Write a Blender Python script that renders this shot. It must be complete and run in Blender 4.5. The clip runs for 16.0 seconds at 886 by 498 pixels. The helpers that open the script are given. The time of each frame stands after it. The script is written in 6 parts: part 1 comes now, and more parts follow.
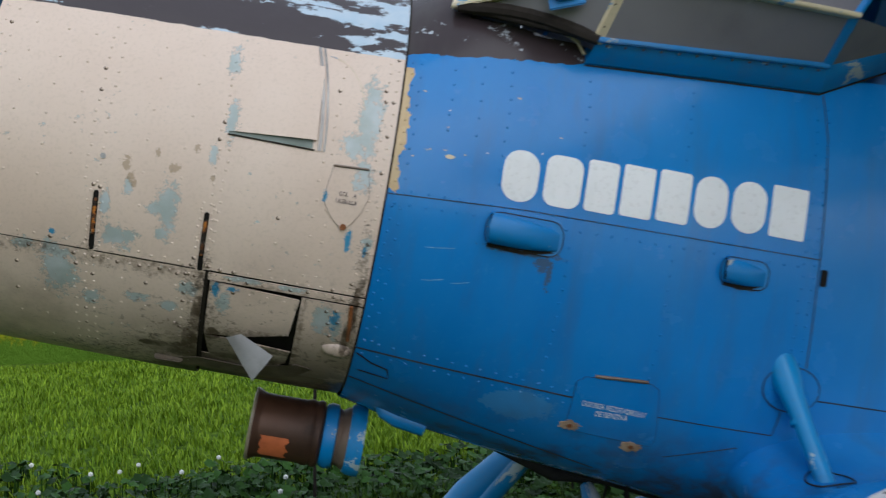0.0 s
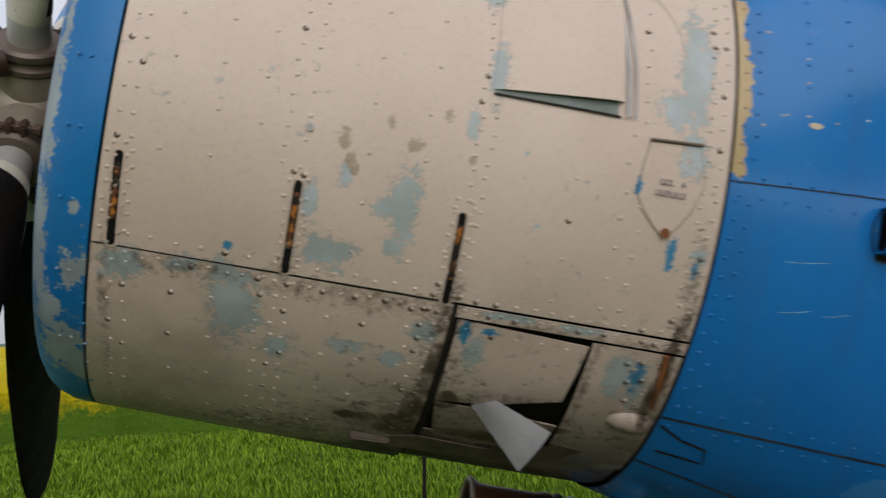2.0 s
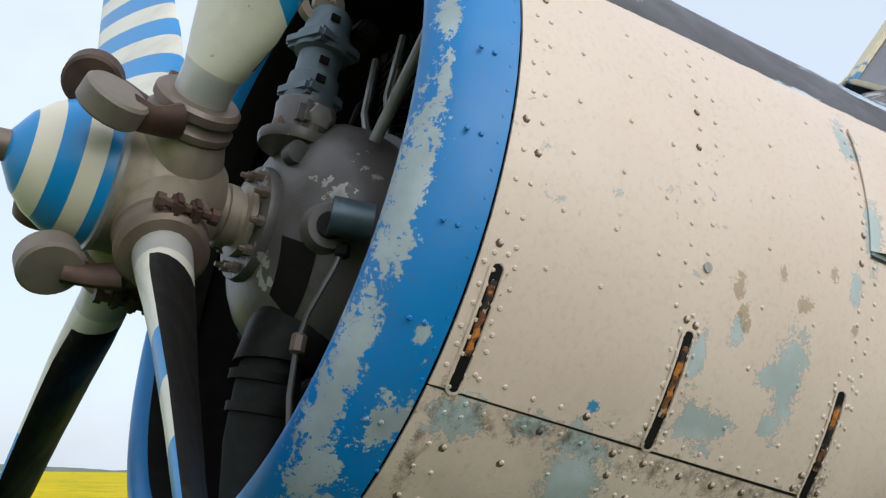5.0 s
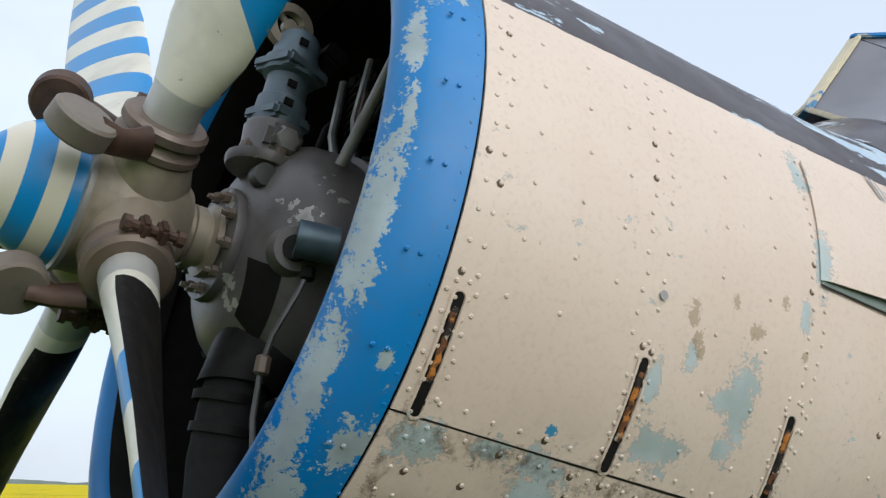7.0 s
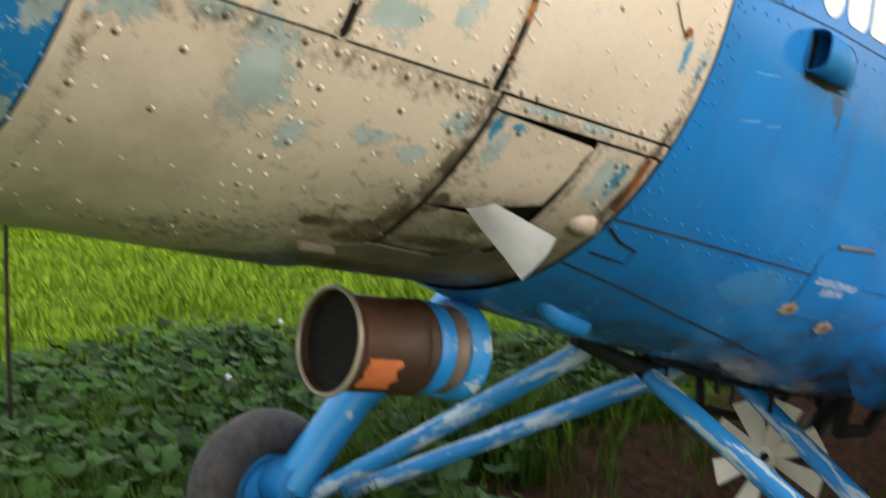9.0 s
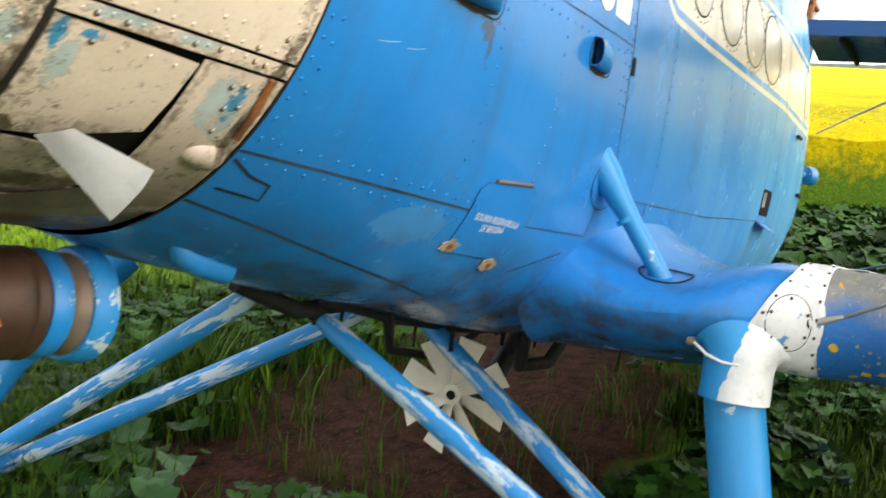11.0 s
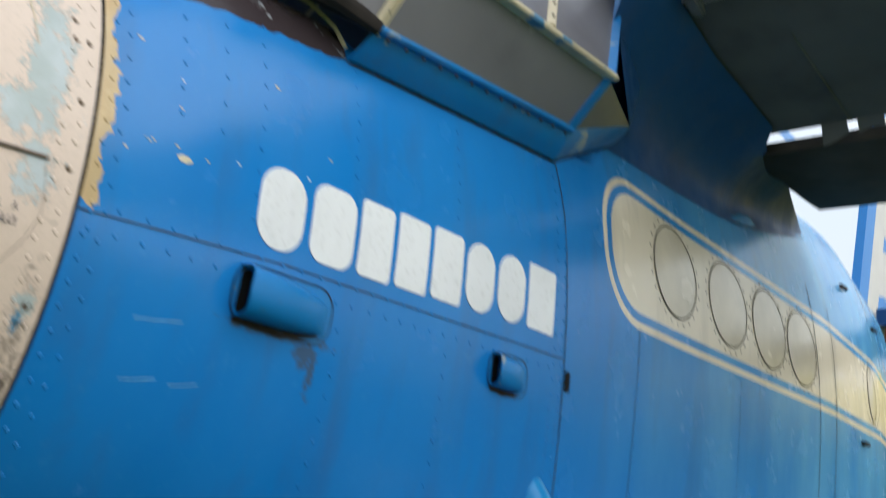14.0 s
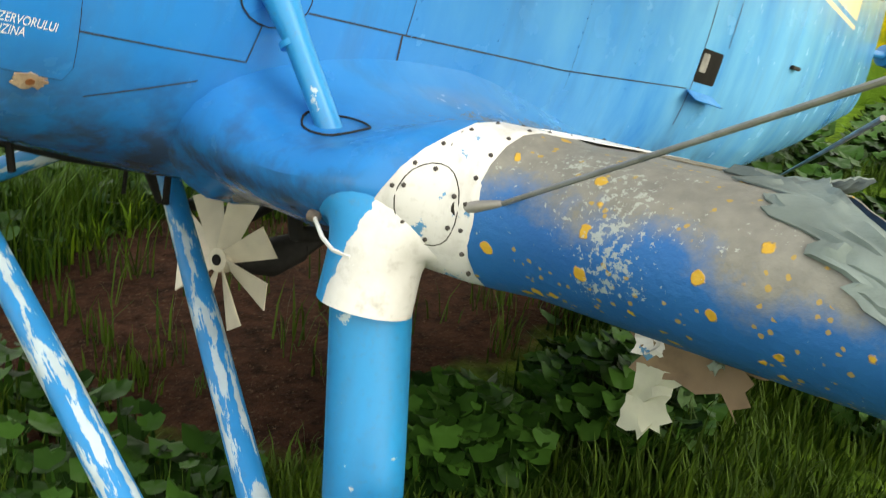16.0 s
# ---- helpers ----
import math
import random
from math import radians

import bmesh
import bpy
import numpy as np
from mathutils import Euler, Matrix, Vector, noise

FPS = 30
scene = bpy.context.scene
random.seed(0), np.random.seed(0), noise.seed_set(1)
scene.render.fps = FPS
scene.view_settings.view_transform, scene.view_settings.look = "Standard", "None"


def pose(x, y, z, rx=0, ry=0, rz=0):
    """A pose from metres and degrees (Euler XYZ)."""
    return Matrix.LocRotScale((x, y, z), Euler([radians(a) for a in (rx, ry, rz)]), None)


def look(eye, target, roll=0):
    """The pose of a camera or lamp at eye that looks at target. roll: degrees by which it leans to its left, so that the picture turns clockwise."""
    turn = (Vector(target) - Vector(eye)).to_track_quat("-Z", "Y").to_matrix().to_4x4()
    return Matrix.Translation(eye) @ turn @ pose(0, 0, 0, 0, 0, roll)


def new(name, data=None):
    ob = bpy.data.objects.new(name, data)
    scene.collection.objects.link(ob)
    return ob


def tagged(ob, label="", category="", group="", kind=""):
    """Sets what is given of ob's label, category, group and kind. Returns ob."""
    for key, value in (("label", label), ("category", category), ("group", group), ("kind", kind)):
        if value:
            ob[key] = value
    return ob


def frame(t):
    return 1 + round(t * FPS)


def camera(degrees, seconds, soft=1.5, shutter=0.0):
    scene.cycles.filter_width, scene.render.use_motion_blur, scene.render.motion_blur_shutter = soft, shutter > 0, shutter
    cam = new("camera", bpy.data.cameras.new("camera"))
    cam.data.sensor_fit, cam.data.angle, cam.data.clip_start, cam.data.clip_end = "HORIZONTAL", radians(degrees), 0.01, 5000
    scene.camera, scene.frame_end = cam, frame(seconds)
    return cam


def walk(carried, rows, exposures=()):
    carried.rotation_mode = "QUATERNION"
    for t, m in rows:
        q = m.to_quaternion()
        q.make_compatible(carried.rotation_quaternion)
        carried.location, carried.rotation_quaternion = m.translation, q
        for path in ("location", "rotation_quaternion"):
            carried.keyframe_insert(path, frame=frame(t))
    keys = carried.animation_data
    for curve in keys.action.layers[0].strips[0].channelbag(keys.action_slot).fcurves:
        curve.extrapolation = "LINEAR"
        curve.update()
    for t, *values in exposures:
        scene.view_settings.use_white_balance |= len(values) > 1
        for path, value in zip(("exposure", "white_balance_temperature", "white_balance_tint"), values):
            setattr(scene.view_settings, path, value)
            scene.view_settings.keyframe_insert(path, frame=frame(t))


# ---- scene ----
from mathutils.bvhtree import BVHTree

cam = camera(50.1, 16.0, soft=1.2, shutter=0.5)
PATH = [
    (0, (-0.128, 0.066, 2.03), (0.177, 2.043, 2.047), -1.8),
    (0.5, (-0.31, 0.41, 2.007), (-0.01, 2.387, 2.052), -2.6),
    (1, (-0.475, 0.728, 1.973), (-0.172, 2.703, 2.066), -3.1),
    (1.5, (-0.615, 1.003, 1.985), (-0.315, 2.978, 2.102), -3.0),
    (2, (-0.749, 1.252, 1.967), (-0.461, 3.225, 2.124), -2.8),
    (2.5, (-1.045, 1.522, 1.957), (-0.596, 3.46, 2.162), -2.8),
    (3, (-1.238, 1.758, 1.979), (-0.714, 3.672, 2.224), -1.8),
    (3.5, (-1.418, 1.9, 2.003), (-0.823, 3.787, 2.291), -0.3),
    (4, (-1.677, 2.026, 2.025), (-0.882, 3.829, 2.365), 0.1),
    (4.5, (-1.788, 2.049, 2.049), (-0.936, 3.812, 2.456), 0.6),
    (4.7, (-1.82, 2.05, 2.043), (-0.951, 3.794, 2.495), 0.6),
    (7, (-1.841, 2.013, 2.058), (-0.891, 3.703, 2.551), 1.0),
    (7.5, (-1.813, 2.018, 2.06), (-0.819, 3.682, 2.554), 0.8),
    (8, (-1.761, 1.987, 2.031), (-0.712, 3.655, 2.371), 0.1),
    (8.5, (-1.73, 2.033, 2.01), (-0.532, 3.634, 1.999), 0.2),
    (9, (-1.711, 2.046, 1.988), (-0.388, 3.515, 1.685), 0.5),
    (9.5, (-1.662, 2.073, 1.97), (-0.217, 3.366, 1.483), 1.6),
    (9.7, (-1.647, 2.081, 1.963), (-0.152, 3.303, 1.439), 1.9),
    (11.8, (-1.192, 1.901, 1.937), (0.521, 2.905, 1.699), 0.3),
    (12, (-1.168, 1.87, 1.943), (0.533, 2.913, 1.805), -0.8),
    (12.5, (-1.066, 1.879, 1.979), (0.595, 2.988, 2.087), -1.8),
    (13, (-0.921, 1.957, 2.015), (0.684, 3.104, 2.349), -2.6),
    (13.5, (-0.787, 1.925, 2.046), (0.767, 3.12, 2.445), -1.3),
    (14, (-0.643, 1.685, 2.0), (0.874, 2.969, 2.216), -0.3),
    (14.5, (-0.452, 1.493, 1.955), (1.079, 2.775, 1.836), 0.8),
    (15, (-0.178, 1.459, 1.832), (1.368, 2.667, 1.445), 1.9),
    (15.5, (0.027, 1.426, 1.795), (1.517, 2.614, 1.188), 3.8),
    (16, (0.134, 1.354, 1.775), (1.549, 2.584, 1.079), 5.6),
]
walk(cam, [(t, look(eye, target, roll)) for t, eye, target, roll in PATH],
     exposures=[(0, -0.15, 5770, 10), (1.5, -0.36, 6220, 12), (2.0, -0.36, 6270, 13), (2.5, -0.09, 6320, 14), (3.0, -0.06, 6470, 17), (3.5, -0.48, 6420, 18), (4.0, -0.32, 6120, 12), (4.5, 0.16, 5970, 8), (7.5, 0.2, 5920, 8), (8.0, -0.26, 6060, 9), (8.5, 0.27, 6250, 9), (9, 0.9, 6750, 8), (9.7, 1.62, 7350, 7), (11.8, 0.9, 6340, 9), (12.5, 0.38, 5990, 9), (13.5, 0.18, 5890, 8), (14.2, 0.33, 6190, 8), (14.5, 0.45, 6500, 7), (15, 0.86, 7220, 5), (16, 1.5, 7650, 3)])

# ---- daylight: bright overcast sky with a very soft sun ----
world = bpy.data.worlds.new("sky")
scene.world = world
world.use_nodes = True
wn, wl = world.node_tree.nodes, world.node_tree.links
sky = wn.new("ShaderNodeTexSky")
sky.sky_type, sky.sun_disc = "NISHITA", False
sky.sun_elevation, sky.sun_rotation = radians(31), radians(165)
sky.dust_density = 3.0
cloud = wn.new("ShaderNodeTexNoise")
cloud.inputs["Scale"].default_value, cloud.inputs["Detail"].default_value = 2.2, 5
ramp = wn.new("ShaderNodeMapRange")
ramp.inputs["From Min"].default_value, ramp.inputs["From Max"].default_value = 0.42, 0.68
ramp.inputs["To Min"].default_value, ramp.inputs["To Max"].default_value = 0.62, 0.93
mixs = wn.new("ShaderNodeMix")
mixs.data_type = "RGBA"
mixs.inputs["B"].default_value = (9.6, 9.9, 10.4, 1)
wl.new(cloud.outputs["Fac"], ramp.inputs["Value"])
wl.new(ramp.outputs["Result"], mixs.inputs["Factor"])
wl.new(sky.outputs["Color"], mixs.inputs["A"])
wl.new(mixs.outputs["Result"], wn["Background"].inputs["Color"])
wn["Background"].inputs["Strength"].default_value = 0.105
sun = new("sun", bpy.data.lights.new("sun", "SUN"))
sun.data.energy, sun.data.angle, sun.data.color = 1.7, radians(70), (1.0, 0.96, 0.90)
sun.matrix_world = look((7, -22, 17), (0, 4, 1))

# ---- the aircraft's own frame: u aft, v to its right, w up; nose high on its tail wheel ----
PITCH = 11.5
AIR = pose(0.15, 4.0, 2.30, 0, PITCH, 0)


def lerp_table(u, rows):
    if u <= rows[0][0]:
        return rows[0][1:]
    for p, q in zip(rows, rows[1:]):
        if u <= q[0]:
            k = (u - p[0]) / (q[0] - p[0])
            return tuple(a + (b - a) * k for a, b in zip(p[1:], q[1:]))
    return rows[-1][1:]


# u: half width, height over the axis, depth under it, roundness above and below
SECTIONS = [(-1.3, 0.782, 0.782, 0.785, 2.0, 2.0), (-0.6, 0.792, 0.792, 0.815, 2.0, 2.0), (-0.2, 0.802, 0.805, 0.825, 2.0, 2.0), (0.03, 0.808, 0.845, 0.83, 2.0, 2.0),
            (0.25, 0.808, 1.0, 0.885, 2.05, 2.2), (0.75, 0.796, 1.1, 0.955, 2.2, 2.7), (1.2, 0.786, 1.2, 1.0, 2.2, 3.1), (1.6, 0.772, 1.3, 1.06, 2.2, 3.2),
            (2.0, 0.756, 1.38, 1.1, 2.2, 3.2), (2.5, 0.741, 1.42, 1.1, 2.2, 3.2), (3.0, 0.745, 1.47, 1.09, 2.2, 3.1), (4.0, 0.753, 1.57, 1.04, 2.2, 3.0),
            (5.0, 0.69, 1.6, 0.95, 2.15, 2.8), (6.5, 0.405, 1.42, 0.66, 2.3, 2.5), (7.9, 0.098, 1.0, 0.3, 2.0, 2.2)]


def side(u, w, out=0.0):
    """The point of the left-hand skin at u and w, lifted off it by out."""
    a, ht, hb, nt, nb = lerp_table(u, SECTIONS)
    h, n = (ht, nt) if w > 0 else (hb, nb)
    k = min(abs(w) / h, 0.9999)
    v = a * (1 - k ** n) ** (1 / n)
    g = Vector((0, -(n / a) * (v / a) ** (n - 1), math.copysign((n / h) * k ** (n - 1), w))).normalized()
    return Vector((u, -v, w)) + g * out


def ring_point(u, phi, out=0.0, grow=0.0):
    """A point of the skin at u; phi turns from the left-hand side (0) over the top (90)."""
    a, ht, hb, nt, nb = lerp_table(u, SECTIONS)
    cs, sn = math.cos(phi), math.sin(phi)
    h, n = (ht, nt) if sn >= 0 else (hb, nb)
    r = (abs(cs / a) ** n + abs(sn / h) ** n) ** (-1 / n)
    return Vector((u, -(r + out) * cs, (r + out) * sn))


# ---- materials ----
def node_material(name, metallic=0.0, rough=0.5):
    m = bpy.data.materials.new(name)
    m.use_nodes = True
    b = m.node_tree.nodes["Principled BSDF"]
    b.inputs["Metallic"].default_value, b.inputs["Roughness"].default_value = metallic, rough
    return m, m.node_tree.nodes, m.node_tree.links, b


class Net:
    """Short names for the nodes of a material."""

    def __init__(self, m):
        self.n, self.l = m.node_tree.nodes, m.node_tree.links
        self.co = self.n.new("ShaderNodeTexCoord").outputs["Object"]
        sep = self.n.new("ShaderNodeSeparateXYZ")
        self.l.new(self.co, sep.inputs[0])
        self.x, self.y, self.z = sep.outputs

    def put(self, socket, value):
        if isinstance(value, (int, float, tuple)):
            socket.default_value = value
        else:
            self.l.new(value, socket)

    def math(self, op, a, b=0.0, c=None):
        k = self.n.new("ShaderNodeMath")
        k.operation = op
        self.put(k.inputs[0], a), self.put(k.inputs[1], b)
        if c is not None:
            self.put(k.inputs[2], c)
        return k.outputs[0]

    def noise(self, scale, detail=4.0, rough=0.55, co=None, squash=None):
        src = co or self.co
        if squash:
            k = self.n.new("ShaderNodeVectorMath")
            k.operation = "MULTIPLY"
            self.put(k.inputs[0], src)
            k.inputs[1].default_value = squash
            src = k.outputs[0]
        t = self.n.new("ShaderNodeTexNoise")
        t.inputs["Scale"].default_value, t.inputs["Detail"].default_value, t.inputs["Roughness"].default_value = scale, detail, rough
        self.put(t.inputs["Vector"], src)
        return t.outputs["Fac"]

    def step(self, value, low, high, a=0.0, b=1.0):
        k = self.n.new("ShaderNodeMapRange")
        self.put(k.inputs["Value"], value)
        for name, x in (("From Min", low), ("From Max", high), ("To Min", a), ("To Max", b)):
            self.put(k.inputs[name], x)
        return k.outputs["Result"]

    def mix(self, fac, a, b):
        k = self.n.new("ShaderNodeMix")
        k.data_type = "RGBA"
        self.put(k.inputs["Factor"], fac), self.put(k.inputs["A"], a), self.put(k.inputs["B"], b)
        return k.outputs["Result"]

    def bump(self, bsdf, height, strength=0.3, dist=0.01):
        k = self.n.new("ShaderNodeBump")
        k.inputs["Strength"].default_value, k.inputs["Distance"].default_value = strength, dist
        self.l.new(height, k.inputs["Height"])
        self.l.new(k.outputs[0], bsdf.inputs["Normal"])

    def blobs(self, spots, rough_scale=14.0, ragged=0.55, rim=False):
        """1 inside ragged spots (u, w, half length, half height) of the skin."""
        low = None
        wob = self.math("MULTIPLY", self.math("SUBTRACT", self.noise(rough_scale * 2.2, 9, 0.72), 0.5), 7.0 * ragged)
        wob = self.math("ADD", wob, self.math("MULTIPLY", self.math("SUBTRACT", self.noise(rough_scale * 9, 5, .7), 0.5), 4.5 * ragged))
        for u, w, ru, rw in spots:
            p = self.math("MULTIPLY", self.math("SUBTRACT", self.x, u), 1 / ru)
            q = self.math("MULTIPLY", self.math("SUBTRACT", self.z, w), 1 / rw)
            d = self.math("SQRT", self.math("ADD", self.math("MULTIPLY", p, p), self.math("MULTIPLY", q, q)))
            low = d if low is None else self.math("MINIMUM", low, d)
        field = self.math("ADD", low, wob)
        if rim:
            return self.step(field, 1.0, 0.97), self.math("MULTIPLY", self.step(field, 1.10, 1.07), self.step(field, .97, 1.0))
        return self.step(field, 1.0, 0.97)

    def max(self, a, b):
        return self.math("MAXIMUM", a, b)


BLUE, BLUE_PALE, CREAM, PRIMER, MAROON = (.010, .135, .46, 1), (.06, .26, .55, 1), (.60, .53, .42, 1), (.33, .42, .42, 1), (.040, .030, .033, 1)


def paint(name, base, under, chip_scale=5.0, chips=0.66, rough=0.32, spots=(), stains=(), grime=0.25, streak=True, stretch=None):
    """Old sprayed paint: mottled, with chips down to what lies under it, stains and streaks of dirt."""
    m, _, _, b = node_material(name, 0, rough)
    k = Net(m)
    col = k.mix(k.step(k.noise(1.7, 5), .3, .7), tuple(x * .88 for x in base[:3]) + (1,), tuple(min(1, x * 1.1) for x in base[:3]) + (1,))
    col = k.mix(k.step(k.noise(60, 3), .55, .75, 0, .18), col, (.12, .10, .07, 1))
    chip = k.step(k.noise(chip_scale, 9, .66, squash=stretch), chips, chips + .012)
    if spots:
        chip = k.max(chip, k.blobs(spots))
    col = k.mix(chip, col, k.mix(k.step(k.noise(9, 4), .4, .6), under, tuple(x * .8 for x in under[:3]) + (1,)))
    if stains:
        col = k.mix(k.math("MULTIPLY", k.blobs(stains, 22, .5), .75), col, (.20, .13, .06, 1))
    if streak:
        s = k.math("MULTIPLY", k.step(k.noise(7, 6, .6, squash=(1.2, 1, .25)), .5, .8), grime)
        col = k.mix(s, col, (.10, .075, .045, 1))
    k.l.new(col, b.inputs["Base Color"])
    k.l.new(k.step(k.noise(11, 5), .3, .75, rough - .06, rough + .2), b.inputs["Roughness"])
    k.bump(b, k.math("ADD", k.math("MULTIPLY", k.noise(2.2, 3), 1.6), k.math("ADD", k.math("MULTIPLY", chip, -.12), k.math("MULTIPLY", k.noise(160, 2), .03))), .28, .012)
    return m


def plain(name, color, rough=0.5, metallic=0.0, grain=30.0, vary=.25, bump=.15, dirt=0.0, dirt_color=(.05, .035, .02, 1)):
    m, _, _, b = node_material(name, metallic, rough)
    k = Net(m)
    dark, light = tuple(x * (1 - vary) for x in color[:3]) + (1,), tuple(min(1, x * (1 + vary)) for x in color[:3]) + (1,)
    f = k.step(k.math("ADD", k.math("MULTIPLY", k.noise(grain, 5), .6), k.math("MULTIPLY", k.noise(grain / 7, 4), .4)), .35, .65)
    col = k.mix(f, dark, light)
    if dirt:
        col = k.mix(k.math("MULTIPLY", k.step(k.noise(grain / 4, 6, .65), .42, .66), dirt), col, dirt_color)
    k.l.new(col, b.inputs["Base Color"])
    k.l.new(k.step(k.noise(grain / 3, 4), .3, .7, max(.04, rough - .1), min(1, rough + .12)), b.inputs["Roughness"])
    k.bump(b, k.noise(grain * 2, 4), bump, .004)
    return m


def livery():
    """The fuselage's paint: blue, a maroon-black hood, a cream band with rounded front and a double line."""
    m, _, _, b = node_material("blue livery paint", 0, .2)
    k = Net(m)
    base = k.mix(k.step(k.noise(1.3, 5), .3, .7), (.006, .145, .46, 1), (.011, .190, .55, 1))
    base = k.mix(k.step(k.noise(40, 4), .6, .8, 0, .25), base, BLUE_PALE)
    # streaky paling aft: the sky's reflection on the hull, mixed into the colour
    aft_sheen = k.math("MULTIPLY", k.step(k.noise(2.5, 5, .6, squash=(1, 1, .35)), .22, .66), k.step(k.x, 1.6, 3.4, .10, 1.0))
    base = k.mix(aft_sheen, base, (.14, .40, .64, 1))
    p = k.math("MAXIMUM", k.math("SUBTRACT", 2.09, k.x), 0.0)
    drift = k.math("MULTIPLY", k.math("SUBTRACT", k.x, 2.0), .016)
    q = k.math("MAXIMUM", k.math("SUBTRACT", k.math("ADD", k.math("ABSOLUTE", k.math("SUBTRACT", k.math("ADD", k.z, drift), .462)), drift), .022), 0.0)
    d = k.math("SUBTRACT", k.math("SQRT", k.math("ADD", k.math("MULTIPLY", p, p), k.math("MULTIPLY", q, q))), .25)
    band = k.math("MAXIMUM", k.math("LESS_THAN", d, -.058), k.math("MULTIPLY", k.math("LESS_THAN", d, 0.0), k.math("GREATER_THAN", d, -.026)))
    band = k.math("MULTIPLY", band, k.math("LESS_THAN", k.x, 6.4))
    col = k.mix(band, base, k.mix(k.noise(5, 4), (.70, .61, .46, 1), (.78, .70, .55, 1)))
    wob = k.math("MULTIPLY", k.math("SUBTRACT", k.noise(9, 5), .5), .06)
    hood = k.math("GREATER_THAN", k.math("SUBTRACT", k.math("ADD", k.z, wob), k.math("MULTIPLY", k.x, .136)), .446)
    hood = k.math("MULTIPLY", hood, k.math("LESS_THAN", k.x, .652))
    col = k.mix(hood, col, k.mix(k.step(k.noise(6, 7, .7), .60, .63), MAROON, (.42, .46, .50, 1)))
    # worn to old cream along the firewall edge
    edge = k.math("LESS_THAN", k.math("ADD", k.x, k.math("MULTIPLY", k.math("SUBTRACT", k.noise(13, 6, .65), .5), .10)), .060)
    edge = k.math("MULTIPLY", edge, k.math("GREATER_THAN", k.math("ADD", k.z, k.math("MULTIPLY", k.noise(7), .2)), .07))
    edge = k.math("MULTIPLY", edge, k.math("LESS_THAN", k.z, .40))
    col = k.mix(edge, col, k.mix(k.noise(20), (.50, .34, .16, 1), (.60, .47, .28, 1)))
    chip = k.step(k.noise(26, 6, .6), .775, .785)
    col = k.mix(chip, col, (.50, .55, .55, 1))
    # dent without relief: the light it catches is a paler blue patch
    dent_sheen = k.blobs([(.64, -.69, .13, .055)], 8, .2)
    col = k.mix(k.math("MULTIPLY", dent_sheen, .55), col, (.07, .25, .50, 1))
    dirt = k.math("MULTIPLY", k.step(k.noise(5, 7, .62, squash=(1.5, 1, .22)), .52, .85), .38)
    col = k.mix(dirt, col, (.07, .075, .06, 1))
    soot = k.blobs([(.53, -.160, .13, .012), (.60, -.185, .03, .030), (.625, -.215, .010, .05), (1.34, -.150, .06, .008)], 20, .5)
    col = k.mix(k.math("MULTIPLY", soot, .7), col, (.06, .06, .05, 1))
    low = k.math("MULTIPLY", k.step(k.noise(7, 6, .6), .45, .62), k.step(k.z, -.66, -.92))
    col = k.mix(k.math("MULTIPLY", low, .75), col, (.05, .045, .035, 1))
    arch = k.blobs([(1.93, -.735, .12, .020), (2.10, -.710, .13, .018), (2.29, -.692, .14, .018), (2.50, -.686, .16, .016), (2.75, -.695, .16, .014)], 12, .5)
    col = k.mix(k.math("MULTIPLY", arch, k.step(k.noise(9, 6), .30, .62, .35, .9)), col, (.15, .145, .125, 1))
    flake = k.blobs([(1.79, -.875, .030, .022), (1.70, -.93, .012, .012), (1.62, -.86, .008, .012)], 30, .6)
    col = k.mix(flake, col, (.55, .52, .46, 1))
    fair = k.math("MULTIPLY", k.step(k.y, -.80, -.87), k.step(k.math("ADD", k.z, k.math("MULTIPLY", k.noise(6, 5), .12)), -.60, -.54))
    fair = k.math("MULTIPLY", fair, k.step(k.x, 1.5, 2.0))
    col = k.mix(k.math("MULTIPLY", fair, .6), col, k.mix(k.noise(18, 6), (.22, .21, .18, 1), (.36, .37, .34, 1)))
    k.l.new(col, b.inputs["Base Color"])
    k.l.new(k.step(k.noise(6, 5), .3, .75, .15, .32), b.inputs["Roughness"])
    b.inputs["Specular IOR Level"].default_value = .30
    k.bump(b, k.math("ADD", k.math("MULTIPLY", k.noise(1.6, 2), 1.8), k.math("MULTIPLY", k.noise(140, 2), .03)), .16, .012)
    return m


